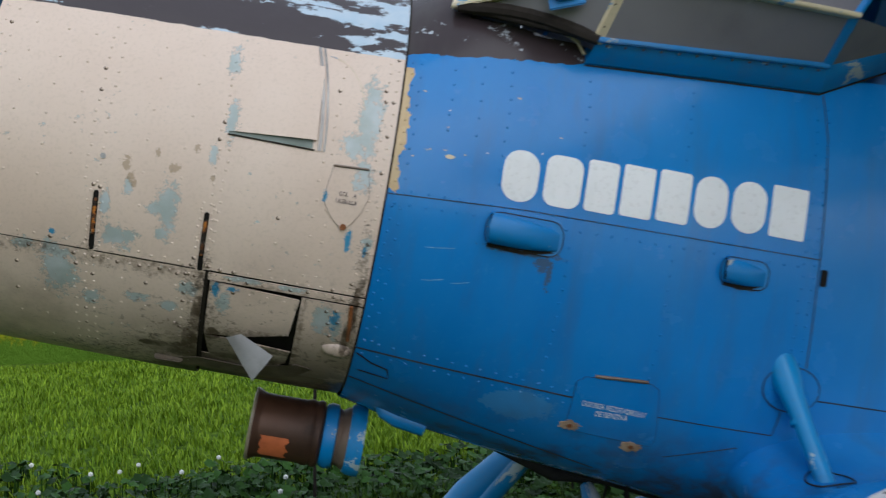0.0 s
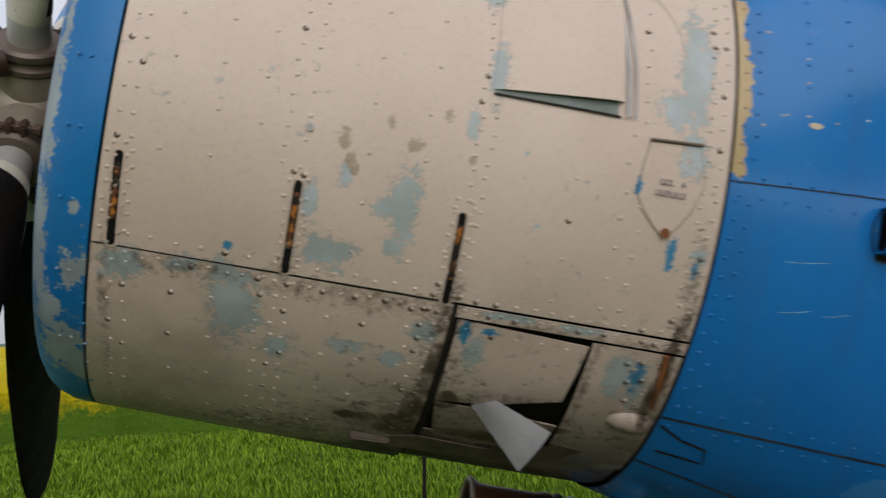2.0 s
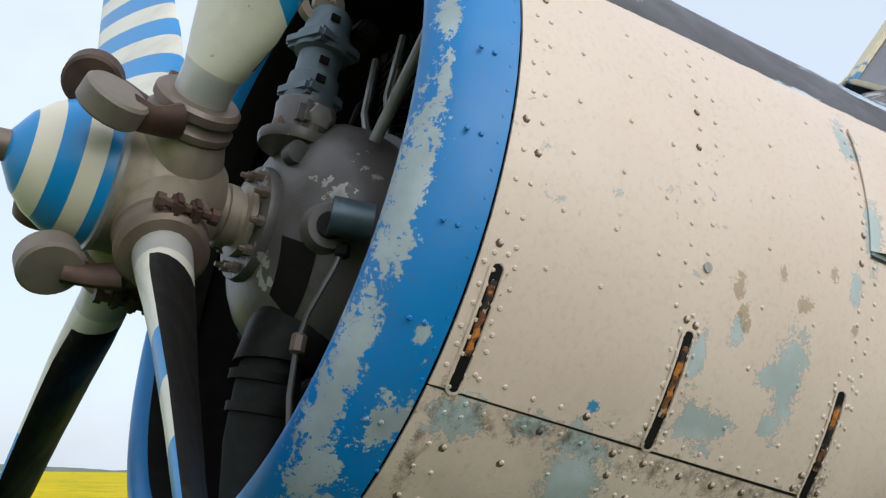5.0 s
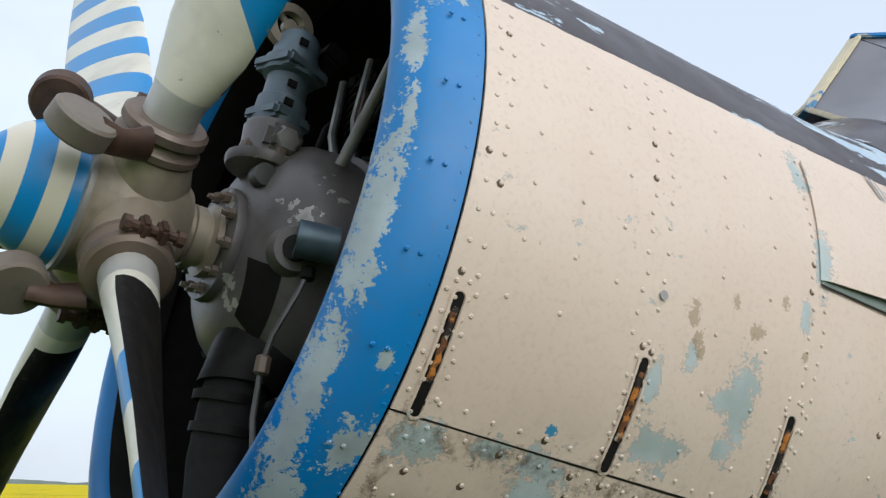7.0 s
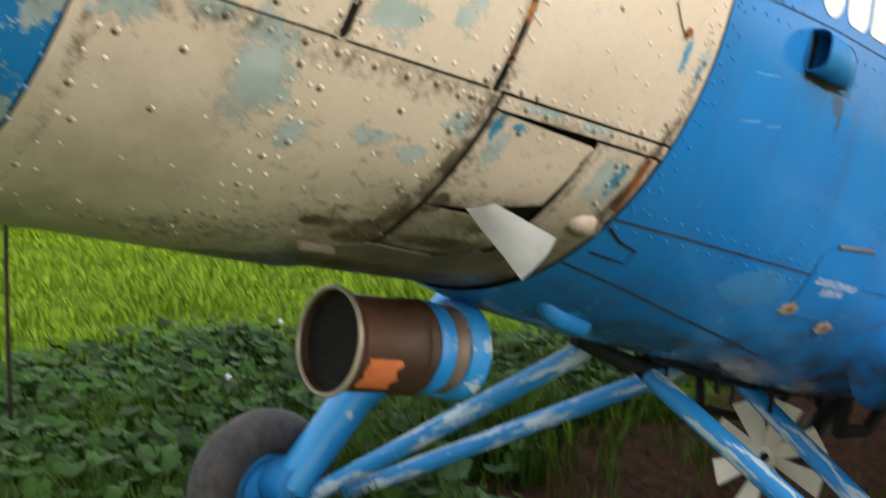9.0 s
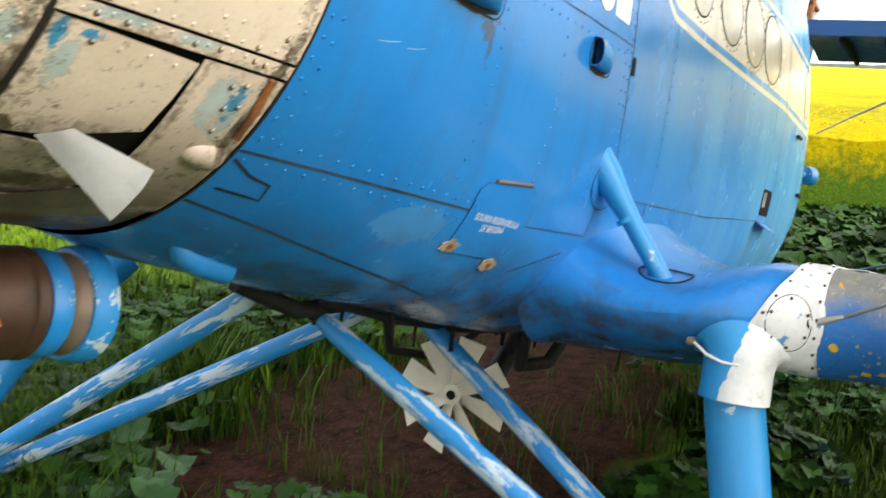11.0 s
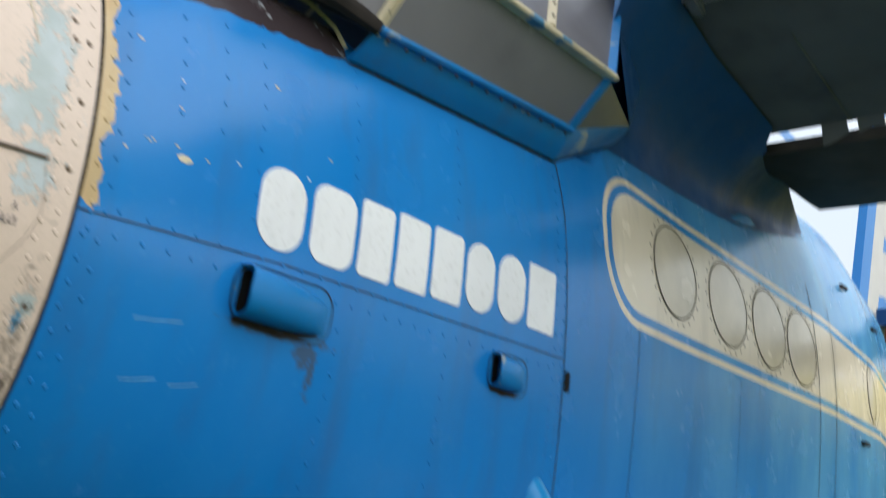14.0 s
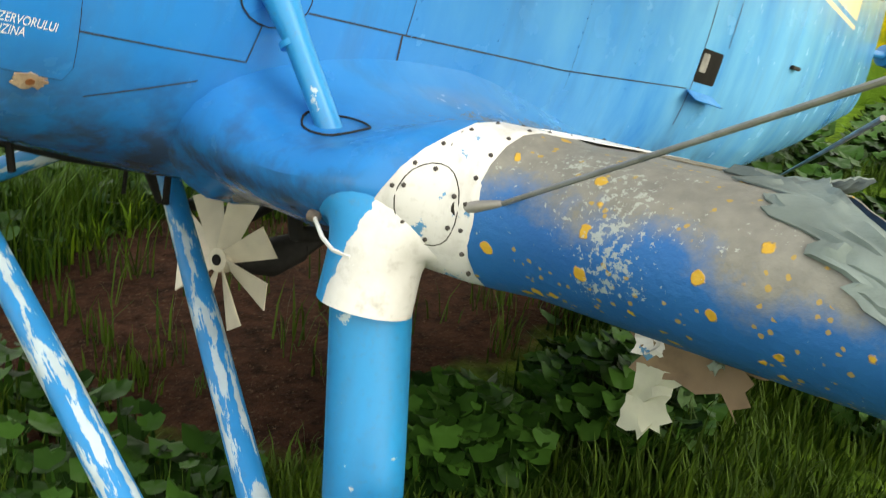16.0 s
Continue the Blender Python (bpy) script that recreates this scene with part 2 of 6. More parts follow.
def cowl_paint():
    """Cream cowling paint over blue-grey primer, brown stains, and the dark hood colour on top."""
    m, _, _, b = node_material("cream cowling paint", 0, .4)
    k = Net(m)
    col = k.mix(k.step(k.noise(1.5, 5), .3, .7), (.62, .49, .40, 1), (.69, .565, .475, 1))
    col = k.mix(k.step(k.noise(90, 3), .5, .8, 0, .16), col, (.2, .16, .1, 1))
    chip, rim = k.blobs(COWL_CHIPS, 16, .6, True)
    fine = k.noise(30, 8, .7)
    loose = k.math("MULTIPLY", k.step(fine, .64, .66), k.step(k.noise(3.3, 4), .48, .56))
    chip = k.max(chip, loose)
    chip = k.max(chip, k.step(k.noise(4.2, 9, .66), .715, .722))
    col = k.mix(chip, col, k.mix(k.step(k.noise(8, 5), .4, .6), (.36, .41, .40, 1), (.45, .50, .51, 1)))
    # dark outline: the shadow of the peeling paint edge, drawn round each chip
    col = k.mix(k.math("MULTIPLY", rim, .65), col, (.13, .085, .05, 1))
    # the same edge shadow round the fine loose chips
    edge2 = k.math("MULTIPLY", k.step(fine, .615, .64), k.math("MULTIPLY", k.step(fine, .68, .64), k.step(k.noise(3.3, 4), .48, .56)))
    col = k.mix(k.math("MULTIPLY", edge2, .35), col, (.16, .11, .07, 1))
    bright = k.blobs([(-1.01, -.352, .009, .008), (-.47, -.46, .012, .025), (-.067, -.225, .010, .035), (-.165, -.09, .007, .018), (-.42, -.45, .02, .008), (-.006, -.25, .008, .02), (-.06, -.50, .014, .03)], 25, .6)
    col = k.mix(bright, col, (.05, .24, .42, 1))
    col = k.mix(k.math("MULTIPLY", k.blobs(COWL_STAINS, 24, .55), .55), col, (.24, .155, .06, 1))
    rusty = k.math("MULTIPLY", k.step(k.noise(4.5, 8, .65, squash=(1, 1, .5)), .5, .7), k.step(k.z, -.25, -.75, .08, 1.0))
    col = k.mix(k.math("MULTIPLY", rusty, .42), col, (.12, .075, .035, 1))
    soot = k.math("MULTIPLY", k.step(k.noise(7, 9, .7, squash=(.55, 1, 1)), .33, .50), k.math("MULTIPLY", k.step(k.z, -.52, -.74, .0, 1.0), k.step(k.x, -.85, -.5, .12, 1.0)))
    soot = k.max(soot, k.math("MULTIPLY", k.step(k.noise(26, 7, .7), .57, .63), k.math("MULTIPLY", k.step(k.z, -.32, -.60, .0, .9), k.step(k.x, -1.0, -.55, .25, 1.0))))
    soot = k.max(soot, k.math("MULTIPLY", k.blobs([(-.50, -.62, .05, .12), (-.52, -.48, .03, .10), (-.30, -.66, .16, .035), (-.64, -.735, .07, .02), (.0, -.42, .02, .2), (-.2, -.73, .25, .04), (.0, -.60, .03, .05), (-.1, -.66, .1, .03), (-.42, -.70, .18, .05), (-.62, -.70, .12, .05), (-.70, -.75, .30, .03), (-.22, -.68, .12, .05), (-.45, -.64, .06, .05)], 20, .9), k.step(k.noise(34, 7, .72), .40, .60, .05, .95)))
    col = k.mix(k.math("MULTIPLY", soot, .88), col, (.035, .024, .014, 1))
    line = k.blobs([(-1.10, -.412, .20, .018), (-.72, -.420, .22, .022), (-.52, -.50, .020, .10), (-.525, -.62, .024, .10), (-.895, -.40, .02, .03), (-1.262, -.50, .012, .16), (-.24, -.43, .30, .006), (.012, -.50, .012, .12), (-.17, -.55, .012, .12), (-.35, -.60, .16, .014)], 26, .8)
    line = k.math("MULTIPLY", line, k.step(k.noise(38, 8, .72, squash=(1, 1, .6)), .42, .66, 0, .8))
    col = k.mix(line, col, (.075, .042, .020, 1))
    smear = k.blobs([(-.67, -.69, .055, .012), (-.56, -.70, .06, .028), (-.545, -.65, .030, .05), (-.525, -.57, .022, .07), (-.42, -.775, .25, .022), (-.08, -.783, .15, .03), (-.5, -.80, .35, .02), (-.30, -.70, .16, .014), (-.01, -.56, .014, .07), (.0, -.45, .012, .1), (-.47, -.62, .03, .02), (-.25, -.655, .10, .010)], 9, .22)
    col = k.mix(k.math("MULTIPLY", smear, k.step(k.noise(22, 8, .7), .36, .58, .15, .9)), col, (.050, .030, .016, 1))
    wob = k.math("MULTIPLY", k.math("SUBTRACT", k.noise(12, 5), .5), .02)
    hood = k.math("GREATER_THAN", k.math("SUBTRACT", k.math("ADD", k.z, wob), k.math("MULTIPLY", k.x, .04)), .425)
    worn = k.step(k.math("ADD", k.noise(7, 8, .68, squash=(.55, 1, 1.6)), k.step(k.x, -.8, .0, -.10, .06)), .525, .535)
    col = k.mix(hood, col, k.mix(worn, MAROON, k.mix(k.noise(14), (.55, .60, .64, 1), (.30, .45, .58, 1))))
    k.l.new(col, b.inputs["Base Color"])
    k.l.new(k.step(k.noise(8, 5), .3, .75, .34, .56), b.inputs["Roughness"])
    k.bump(b, k.math("ADD", k.math("MULTIPLY", k.noise(2.6, 3), 1.5), k.math("SUBTRACT", k.math("MULTIPLY", k.noise(170, 2), .04), k.math("MULTIPLY", chip, .12))), .3, .012)
    return m


def striped(name, along, period, a, b_col, phase=0.0, twist=0.0, bare=0.0, wear=.60):
    m, _, _, b = node_material(name, 0, .35)
    k = Net(m)
    pos = {"x": k.x, "y": k.y, "z": k.z}[along]
    if twist:
        pos = k.math("ADD", pos, k.math("MULTIPLY", k.x, twist))
    f = k.math("LESS_THAN", k.math("FRACT", k.math("ADD", k.math("MULTIPLY", pos, 1 / period), phase + 40)), .5)
    if bare:
        f = k.math("MULTIPLY", f, k.math("GREATER_THAN", pos, bare))
    col = k.mix(f, b_col, a)
    col = k.mix(k.step(k.noise(14, 7, .65), wear, wear + .03), col, (.30, .28, .24, 1))
    col = k.mix(k.step(k.noise(5, 6), .5, .8, 0, .45), col, (.16, .12, .08, 1))
    k.l.new(col, b.inputs["Base Color"])
    k.bump(b, k.noise(60), .12, .004)
    return m


COWL_CHIPS = [(-.655, -.215, .028, .085), (-.69, -.225, .03, .025), (-.80, -.335, .05, .03), (-.855, -.23, .014, .04), (-.985, -.47, .05, .07), (-1.01, -.41, .03, .025), (-.79, -.17, .012, .03), (-.665, -.30, .02, .02),
              (-1.225, -.42, .045, .03), (-1.095, -.405, .03, .016), (-.06, .19, .035, .12), (-.10, .09, .04, .035), (-.50, .10, .016, .06), (-.44, -.50, .02, .03), (-.05, .0, .03, .05), (-.54, -.02, .012, .03),
              (-.10, -.50, .03, .05), (-.05, -.52, .02, .04), (-.38, -.412, .06, .008), (-.22, -.415, .05, .008), (-.73, -.525, .03, .014), (-.62, -.54, .03, .015), (-.53, .30, .02, .04), (-.0, -.22, .014, .03), (-.56, -.47, .03, .02), (-.88, -.55, .03, .02)]
COWL_STAINS = [(-.803, -.098, .012, .022), (-.785, -.14, .010, .02), (-.773, -.16, .008, .012), (-.715, -.049, .009, .012), (-.653, -.087, .016, .016), (-.595, -.014, .010, .012), (-.53, -.10, .008, .01)]

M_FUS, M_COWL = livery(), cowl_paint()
M_RING = paint("blue ring paint", (.006, .175, .47, 1), (.36, .42, .44, 1), 9, .645, .36,
               spots=[(-1.335, -.455, .030, .035), (-1.410, -.40, .018, .16), (-1.36, -.62, .045, .06), (-1.332, -.325, .012, .016), (-1.408, -.13, .020, .15), (-1.375, .34, .028, .04), (-1.345, .37, .016, .03), (-1.335, .33, .010, .02), (-1.405, .20, .012, .07), (-1.398, .06, .008, .05), (-1.308, -.44, .010, .03), (-1.39, -.54, .03, .05), (-1.33, -.66, .03, .04)])
M_BLUE = paint("worn blue paint", (.008, .18, .48, 1), (.42, .46, .46, 1), 9, .63, .35)
M_STRUT = paint("flaking blue strut paint", (.008, .20, .50, 1), (.42, .51, .58, 1), 9, .53, .5, stretch=(2.6, 2.6, .42))
M_STRUT_CHIP = paint("flaking blue duct paint", (.008, .20, .50, 1), (.46, .54, .60, 1), 10, .56, .5)
M_LEG = paint("blue undercarriage paint", (.010, .235, .54, 1), (.45, .54, .6, 1), 14, .66, .35)
# near-black; also stands in for shade inside openings and the engine bay
M_DARK = plain("near-black metal and cavity shade", (.012, .011, .010, 1), .7, grain=20)
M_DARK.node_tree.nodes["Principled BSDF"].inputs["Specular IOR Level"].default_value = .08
M_SEAM = plain("sooty joint sealant", (.022, .018, .015, 1), .8, grain=40)
M_SEAM.node_tree.nodes["Principled BSDF"].inputs["Specular IOR Level"].default_value = .15
M_RUST = plain("rusted steel", (.26, .09, .024, 1), .8, .2, 35, .5, .4, .6, (.02, .012, .008, 1))
M_STEEL = plain("grey aluminium", (.30, .29, .28, 1), .45, .5, 30, .3, .2, .35)
M_HUB = plain("oily bare hub alloy", (.32, .27, .205, 1), .40, .2, 22, .35, .2, .5, (.06, .04, .02, 1))
M_CLAMP = plain("brown steel clamp", (.185, .145, .115, 1), .5, .3, 18, .35, .3, .6, (.085, .038, .018, 1))
M_CASE = plain("grey painted crankcase", (.10, .097, .095, 1), .42, .25, 9, .3, .2, .4, (.05, .045, .04, 1))
M_BLACKRUB = plain("black rubber", (.016, .016, .016, 1), .75, grain=40)
M_BLACKRUB.node_tree.nodes["Principled BSDF"].inputs["Specular IOR Level"].default_value = .2
M_TYRE = plain("weathered tyre rubber", (.030, .028, .030, 1), .8, 0, 25, .35, .3, .3, (.12, .10, .08, 1))
M_WHITE = paint("flaking white paint", (.62, .61, .61, 1), (.08, .27, .52, 1), 12, .60, .55, grime=.6)
M_FAN = plain("cream plastic fan", (.60, .55, .44, 1), .5, 0, 20, .15, .1, .2)
M_COPPER = plain("heat-browned duct steel", (.11, .052, .030, 1), .5, .35, 11, .6, .3, .9, (.018, .010, .007, 1))
M_ORANGE = plain("orange primer patch", (.50, .13, .045, 1), .5, 0, 24, .3, .2, .3)
M_CANVAS = plain("grey doped fabric", (.105, .11, .105, 1), .7, 0, 4, .4, .12, .6, (.05, .048, .042, 1))
M_DUSTY = plain("dusty perspex", (.185, .18, .20, 1), .2, 0, 4, .35, .03, .5, (.09, .085, .09, 1))
M_LETTER = paint("white lettering paint", (.74, .75, .76, 1), (.30, .36, .42, 1), 18, .70, .4, grime=.12)
M_CREAM = paint("cream frame paint", (.58, .50, .34, 1), (.10, .28, .48, 1), 8, .58, .4)

M_SCREW = plain("dark screw heads", (.05, .042, .04, 1), .6, .3, 40)
# darker copy of the blue paint; shade below the surfaces is in the colour
M_BLUE_SHADE = paint("blue paint with underside shade", (.006, .060, .19, 1), (.20, .22, .22, 1), 6, .70, .42)

# ---- mesh helpers ----


def part(name, bm, material, parent, label="", smooth=True):
    """One bmesh as one mesh object under a thing or a part."""
    me = bpy.data.meshes.new(name)
    bmesh.ops.recalc_face_normals(bm, faces=bm.faces)
    bm.to_mesh(me)
    bm.free()
    for x in (material if isinstance(material, (list, tuple)) else [material]):
        me.materials.append(x)
    if smooth:
        me.polygons.foreach_set("use_smooth", [True] * len(me.polygons))
        me.set_sharp_from_angle(angle=radians(38))
    ob = new(name, me)
    ob.parent = parent
    return tagged(ob, label, kind="stuff" if "rivet" in name else "")


def thing(name, m, label, category, group="", kind=""):
    ob = new(name)
    ob.matrix_world = m
    ob.empty_display_size = 0.1
    return tagged(ob, label, category, group, kind)


def sheet(rows, bm=None, close=False, thick=0.0):
    """A surface through rows of points; thick gives it a back, pushed against its normals."""
    bm = bm or bmesh.new()
    vs = [[bm.verts.new(p) for p in r] for r in rows]
    faces = []
    for r, s in zip(vs, vs[1:]):
        n = len(r)
        for i in range(n if close else n - 1):
            j = (i + 1) % n
            faces.append(bm.faces.new((r[i], r[j], s[j], s[i])))
    if thick:
        bmesh.ops.recalc_face_normals(bm, faces=faces)
        bmesh.ops.solidify(bm, geom=faces, thickness=thick)
    return bm


def tube(points, radii, bm=None, sides=14, caps=True, flat=1.0, flat_axis=None):
    """A tube along points; flat squeezes it across flat_axis."""
    bm = bm or bmesh.new()
    pts = [Vector(p) for p in points]
    radii = radii if isinstance(radii, (list, tuple)) else [radii] * len(pts)
    rings, side_v = [], None
    for i, p in enumerate(pts):
        d = (pts[min(i + 1, len(pts) - 1)] - pts[max(i - 1, 0)]).normalized()
        if side_v is None:
            ref = Vector(flat_axis) if flat_axis else (Vector((0, 0, 1)) if abs(d.z) < .9 else Vector((0, 1, 0)))
            side_v = ref
        e1 = (side_v - d * side_v.dot(d)).normalized()
        e2 = d.cross(e1)
        side_v = e1
        rings.append([bm.verts.new(p + (e1 * math.cos(a) * flat + e2 * math.sin(a)) * radii[i]) for a in (2 * math.pi * k / sides for k in range(sides))])
    for r, s in zip(rings, rings[1:]):
        for i in range(sides):
            bm.faces.new((r[i], r[(i + 1) % sides], s[(i + 1) % sides], s[i]))
    if caps:
        bm.faces.new(rings[0][::-1]), bm.faces.new(rings[-1])
    return bm


def turned(profile, axis="x", sides=32, bm=None, centre=(0, 0, 0), close=False):
    """A solid of revolution: profile rows of (along, radius)."""
    bm = bm or bmesh.new()
    rings = []
    for s, r in profile:
        ring = []
        for k in range(sides):
            a = 2 * math.pi * k / sides
            c, d = r * math.cos(a), r * math.sin(a)
            p = {"x": (s, c, d), "y": (c, s, d), "z": (c, d, s)}[axis]
            ring.append(bm.verts.new(Vector(p) + Vector(centre)))
        rings.append(ring)
    for r, s in zip(rings, rings[1:]):
        for i in range(sides):
            bm.faces.new((r[i], r[(i + 1) % sides], s[(i + 1) % sides], s[i]))
    if close:
        for i in range(sides):
            bm.faces.new((rings[-1][i], rings[-1][(i + 1) % sides], rings[0][(i + 1) % sides], rings[0][i]))
    else:
        bm.faces.new(rings[0][::-1]), bm.faces.new(rings[-1])
    return bm


def block(size, m=None, bm=None, bevel=0.0):
    own = bmesh.new()
    bmesh.ops.create_cube(own, size=1, matrix=Matrix.Diagonal((*size, 1)))
    if bevel:
        bmesh.ops.bevel(own, geom=own.edges[:], offset=bevel, segments=2, affect="EDGES")
    if m is not None:
        own.transform(m)
    if bm is None:
        return own
    me = bpy.data.meshes.new("tmp")
    own.to_mesh(me)
    bm.from_mesh(me)
    bpy.data.meshes.remove(me)
    own.free()
    return bm


def ribbon(points, width=.004, out=.0015, bm=None, step=.03):
    """A narrow strip on the left-hand skin along points (u, w)."""
    bm = bm or bmesh.new()
    dense = []
    for (u0, w0), (u1, w1) in zip(points, points[1:]):
        n = max(1, int(math.hypot(u1 - u0, w1 - w0) / step))
        dense += [(u0 + (u1 - u0) * i / n, w0 + (w1 - w0) * i / n) for i in range(n)]
    dense.append(points[-1])
    rows = []
    for i, (u, w) in enumerate(dense):
        a, b = dense[max(i - 1, 0)], dense[min(i + 1, len(dense) - 1)]
        du, dw = b[0] - a[0], b[1] - a[1]
        n = math.hypot(du, dw) or 1
        du, dw = -dw / n * width / 2, du / n * width / 2
        rows.append([side(u + du, w + dw, out), side(u - du, w - dw, out)])
    return sheet(rows, bm)


def rivets(spots, radius=.0050, height=.0023, bm=None):
    """Round rivet heads on the left-hand skin at spots (u, w)."""
    bm = bm or bmesh.new()
    for u, w in spots:
        p = side(u, w)
        n = (side(u, w, .01) - p).normalized()
        e1 = Vector((1, 0, 0))
        e1 = (e1 - n * n.x).normalized()
        e2 = n.cross(e1)
        base = [bm.verts.new(p + (e1 * math.cos(k * 1.0472) + e2 * math.sin(k * 1.0472)) * radius) for k in range(6)]
        top = [bm.verts.new(p + n * height + (e1 * math.cos(k * 1.0472) + e2 * math.sin(k * 1.0472)) * radius * .55) for k in range(6)]
        for k in range(6):
            bm.faces.new((base[k], base[(k + 1) % 6], top[(k + 1) % 6], top[k]))
        bm.faces.new(top)
    return bm


def row(u0, w0, u1, w1, gap):
    n = max(1, round(math.hypot(u1 - u0, w1 - w0) / gap))
    return [(u0 + (u1 - u0) * i / n, w0 + (w1 - w0) * i / n) for i in range(n + 1)]


def patch(outline, out=.004, thick=.004, bm=None, cells=8, dome=0.0):
    """A conforming plate on the left-hand skin; outline (u, w) must be star-shaped about its middle."""
    bm = bm or bmesh.new()
    cu, cw = sum(p[0] for p in outline) / len(outline), sum(p[1] for p in outline) / len(outline)
    rows = []
    for i in range(cells + 1):
        k = i / cells
        rows.append([side(cu + (u - cu) * k, cw + (w - cw) * k, out + dome * (1 - k * k)) for u, w in outline])
    mid = bm.verts.new(rows[0][0])
    vs = [[bm.verts.new(p) for p in r] for r in rows[1:]]
    foot = [bm.verts.new(side(u, w, out - thick)) for u, w in outline]
    n = len(outline)
    for i in range(n):
        j = (i + 1) % n
        bm.faces.new((mid, vs[0][i], vs[0][j]))
        for r, s in zip(vs, vs[1:]):
            bm.faces.new((r[i], s[i], s[j], r[j]))
        bm.faces.new((vs[-1][i], foot[i], foot[j], vs[-1][j]))
    return bm


def rounded(u0, w0, u1, w1, r, n=5, shear=0.0):
    """A rounded rectangle in (u, w)."""
    out = []
    for cu, cw, a0 in ((u1 - r, w1 - r, 0), (u0 + r, w1 - r, 90), (u0 + r, w0 + r, 180), (u1 - r, w0 + r, 270)):
        for k in range(n + 1):
            a = radians(a0 + 90 * k / n)
            u, w = cu + r * math.cos(a), cw + r * math.sin(a)
            out.append((u + shear * (w - w0), w))
    return out


def subdivide(outline, step=.04):
    out = []
    for (u0, w0), (u1, w1) in zip(outline, outline[1:] + outline[:1]):
        n = max(1, int(math.hypot(u1 - u0, w1 - w0) / step))
        out += [(u0 + (u1 - u0) * i / n, w0 + (w1 - w0) * i / n) for i in range(n)]
    return out


# ---- ground: one sheet to the horizon, with a field in flower far off ----
def ground_height(x, y):
    h = .05 * noise.noise((x * .22, y * .22, 3)) + .015 * noise.noise((x * 1.1, y * 1.1, 8))
    return h - .03


def ground_material():
    m, _, _, b = node_material("meadow soil and turf", 0, .95)
    k = Net(m)
    grass = k.mix(k.step(k.noise(.9, 6), .3, .7), (.075, .145, .012, 1), (.15, .24, .018, 1))
    grass = k.mix(k.step(k.noise(9, 5), .35, .7), grass, (.02, .045, .009, 1))
    soil = k.mix(k.step(k.noise(12, 8, .7), .35, .65), (.014, .0065, .004, 1), (.060, .026, .015, 1))
    soil = k.mix(k.step(k.noise(60, 4), .6, .7), soil, (.10, .065, .04, 1))
    du = k.math("MULTIPLY", k.math("SUBTRACT", k.x, 3.0), 1 / 2.3)
    dv = k.math("MULTIPLY", k.math("SUBTRACT", k.y, 4.6), 1 / 1.25)
    d = k.math("ADD", k.math("ADD", k.math("MULTIPLY", du, du), k.math("MULTIPLY", dv, dv)), k.math("MULTIPLY", k.math("SUBTRACT", k.noise(1.6, 6), .5), 1.6))
    col = k.mix(k.step(d, .8, 1.15, 1, 0), grass, soil)
    r = k.math("SQRT", k.math("ADD", k.math("MULTIPLY", k.x, k.x), k.math("MULTIPLY", k.y, k.y)))
    far = k.math("GREATER_THAN", k.math("ADD", r, k.math("MULTIPLY", k.noise(.3, 4), 6)), 47)
    far = k.max(far, k.math("MULTIPLY", k.math("GREATER_THAN", k.math("ADD", k.x, k.math("MULTIPLY", k.noise(.3, 4), 4)), 25), k.math("GREATER_THAN", r, 20)))
    yel = k.mix(k.step(k.noise(.35, 7, .7), .35, .6), (.60, .44, .008, 1), (.36, .36, .015, 1))
    rim = k.math("LESS_THAN", r, 900)
    col = k.mix(k.math("MULTIPLY", far, rim), col, yel)
    col = k.mix(k.math("SUBTRACT", 1.0, rim), col, (.10, .14, .13, 1))
    k.l.new(col, b.inputs["Base Color"])
    b.inputs["Specular IOR Level"].default_value = .06
    k.bump(b, k.math("MULTIPLY", k.math("ADD", k.noise(8, 6), k.math("MULTIPLY", k.noise(40, 5), .5)), k.step(r, 12, 40, 1, 0)), .8, .05)
    return m


bm = bmesh.new()
lines = sorted({round(s * q, 2) for s in (-1, 1) for q in [0, .25, .5, .75, 1, 1.25, 1.5, 1.75, 2, 2.3, 2.6, 3, 3.5, 4, 4.5, 5, 5.5, 6, 7, 8, 9, 10, 12, 14, 17, 20, 25, 30, 40, 55, 80, 130, 250, 600, 1500, 3800]})
grid = [[bm.verts.new((x + 1, y + 4, ground_height(x + 1, y + 4) if max(abs(x), abs(y)) < 50 else -.05)) for x in lines] for y in lines]
for r, s in zip(grid, grid[1:]):
    for i in range(len(r) - 1):
        bm.faces.new((r[i], r[i + 1], s[i + 1], s[i]))
ground = part("ground", bm, ground_material(), None, "green meadow with bare brown soil under the aircraft")
tagged(ground, "green meadow with bare brown soil under the aircraft", "ground", kind="structure")

# ---- the biplane ----
plane = thing("biplane", AIR, "derelict blue and cream radial-engined biplane with flaking paint, parked on grass", "aircraft")


def frange(a, b, step):
    n = max(1, round(abs(b - a) / step))
    return [a + (b - a) * i / n for i in range(n + 1)]


# fuselage hull, cut down inside the cockpit glazing
def hull_point(u, phi):
    p = ring_point(u, phi)
    if .181 < u < 1.9 and abs(p.y) > .63 * max(0, 1 - (u - .181) / .125):
        top = .664 - .125 * (u - .181) if u < .664 else .590 + .098 * (u - .664)
        p.z = min(p.z, top)
    return p


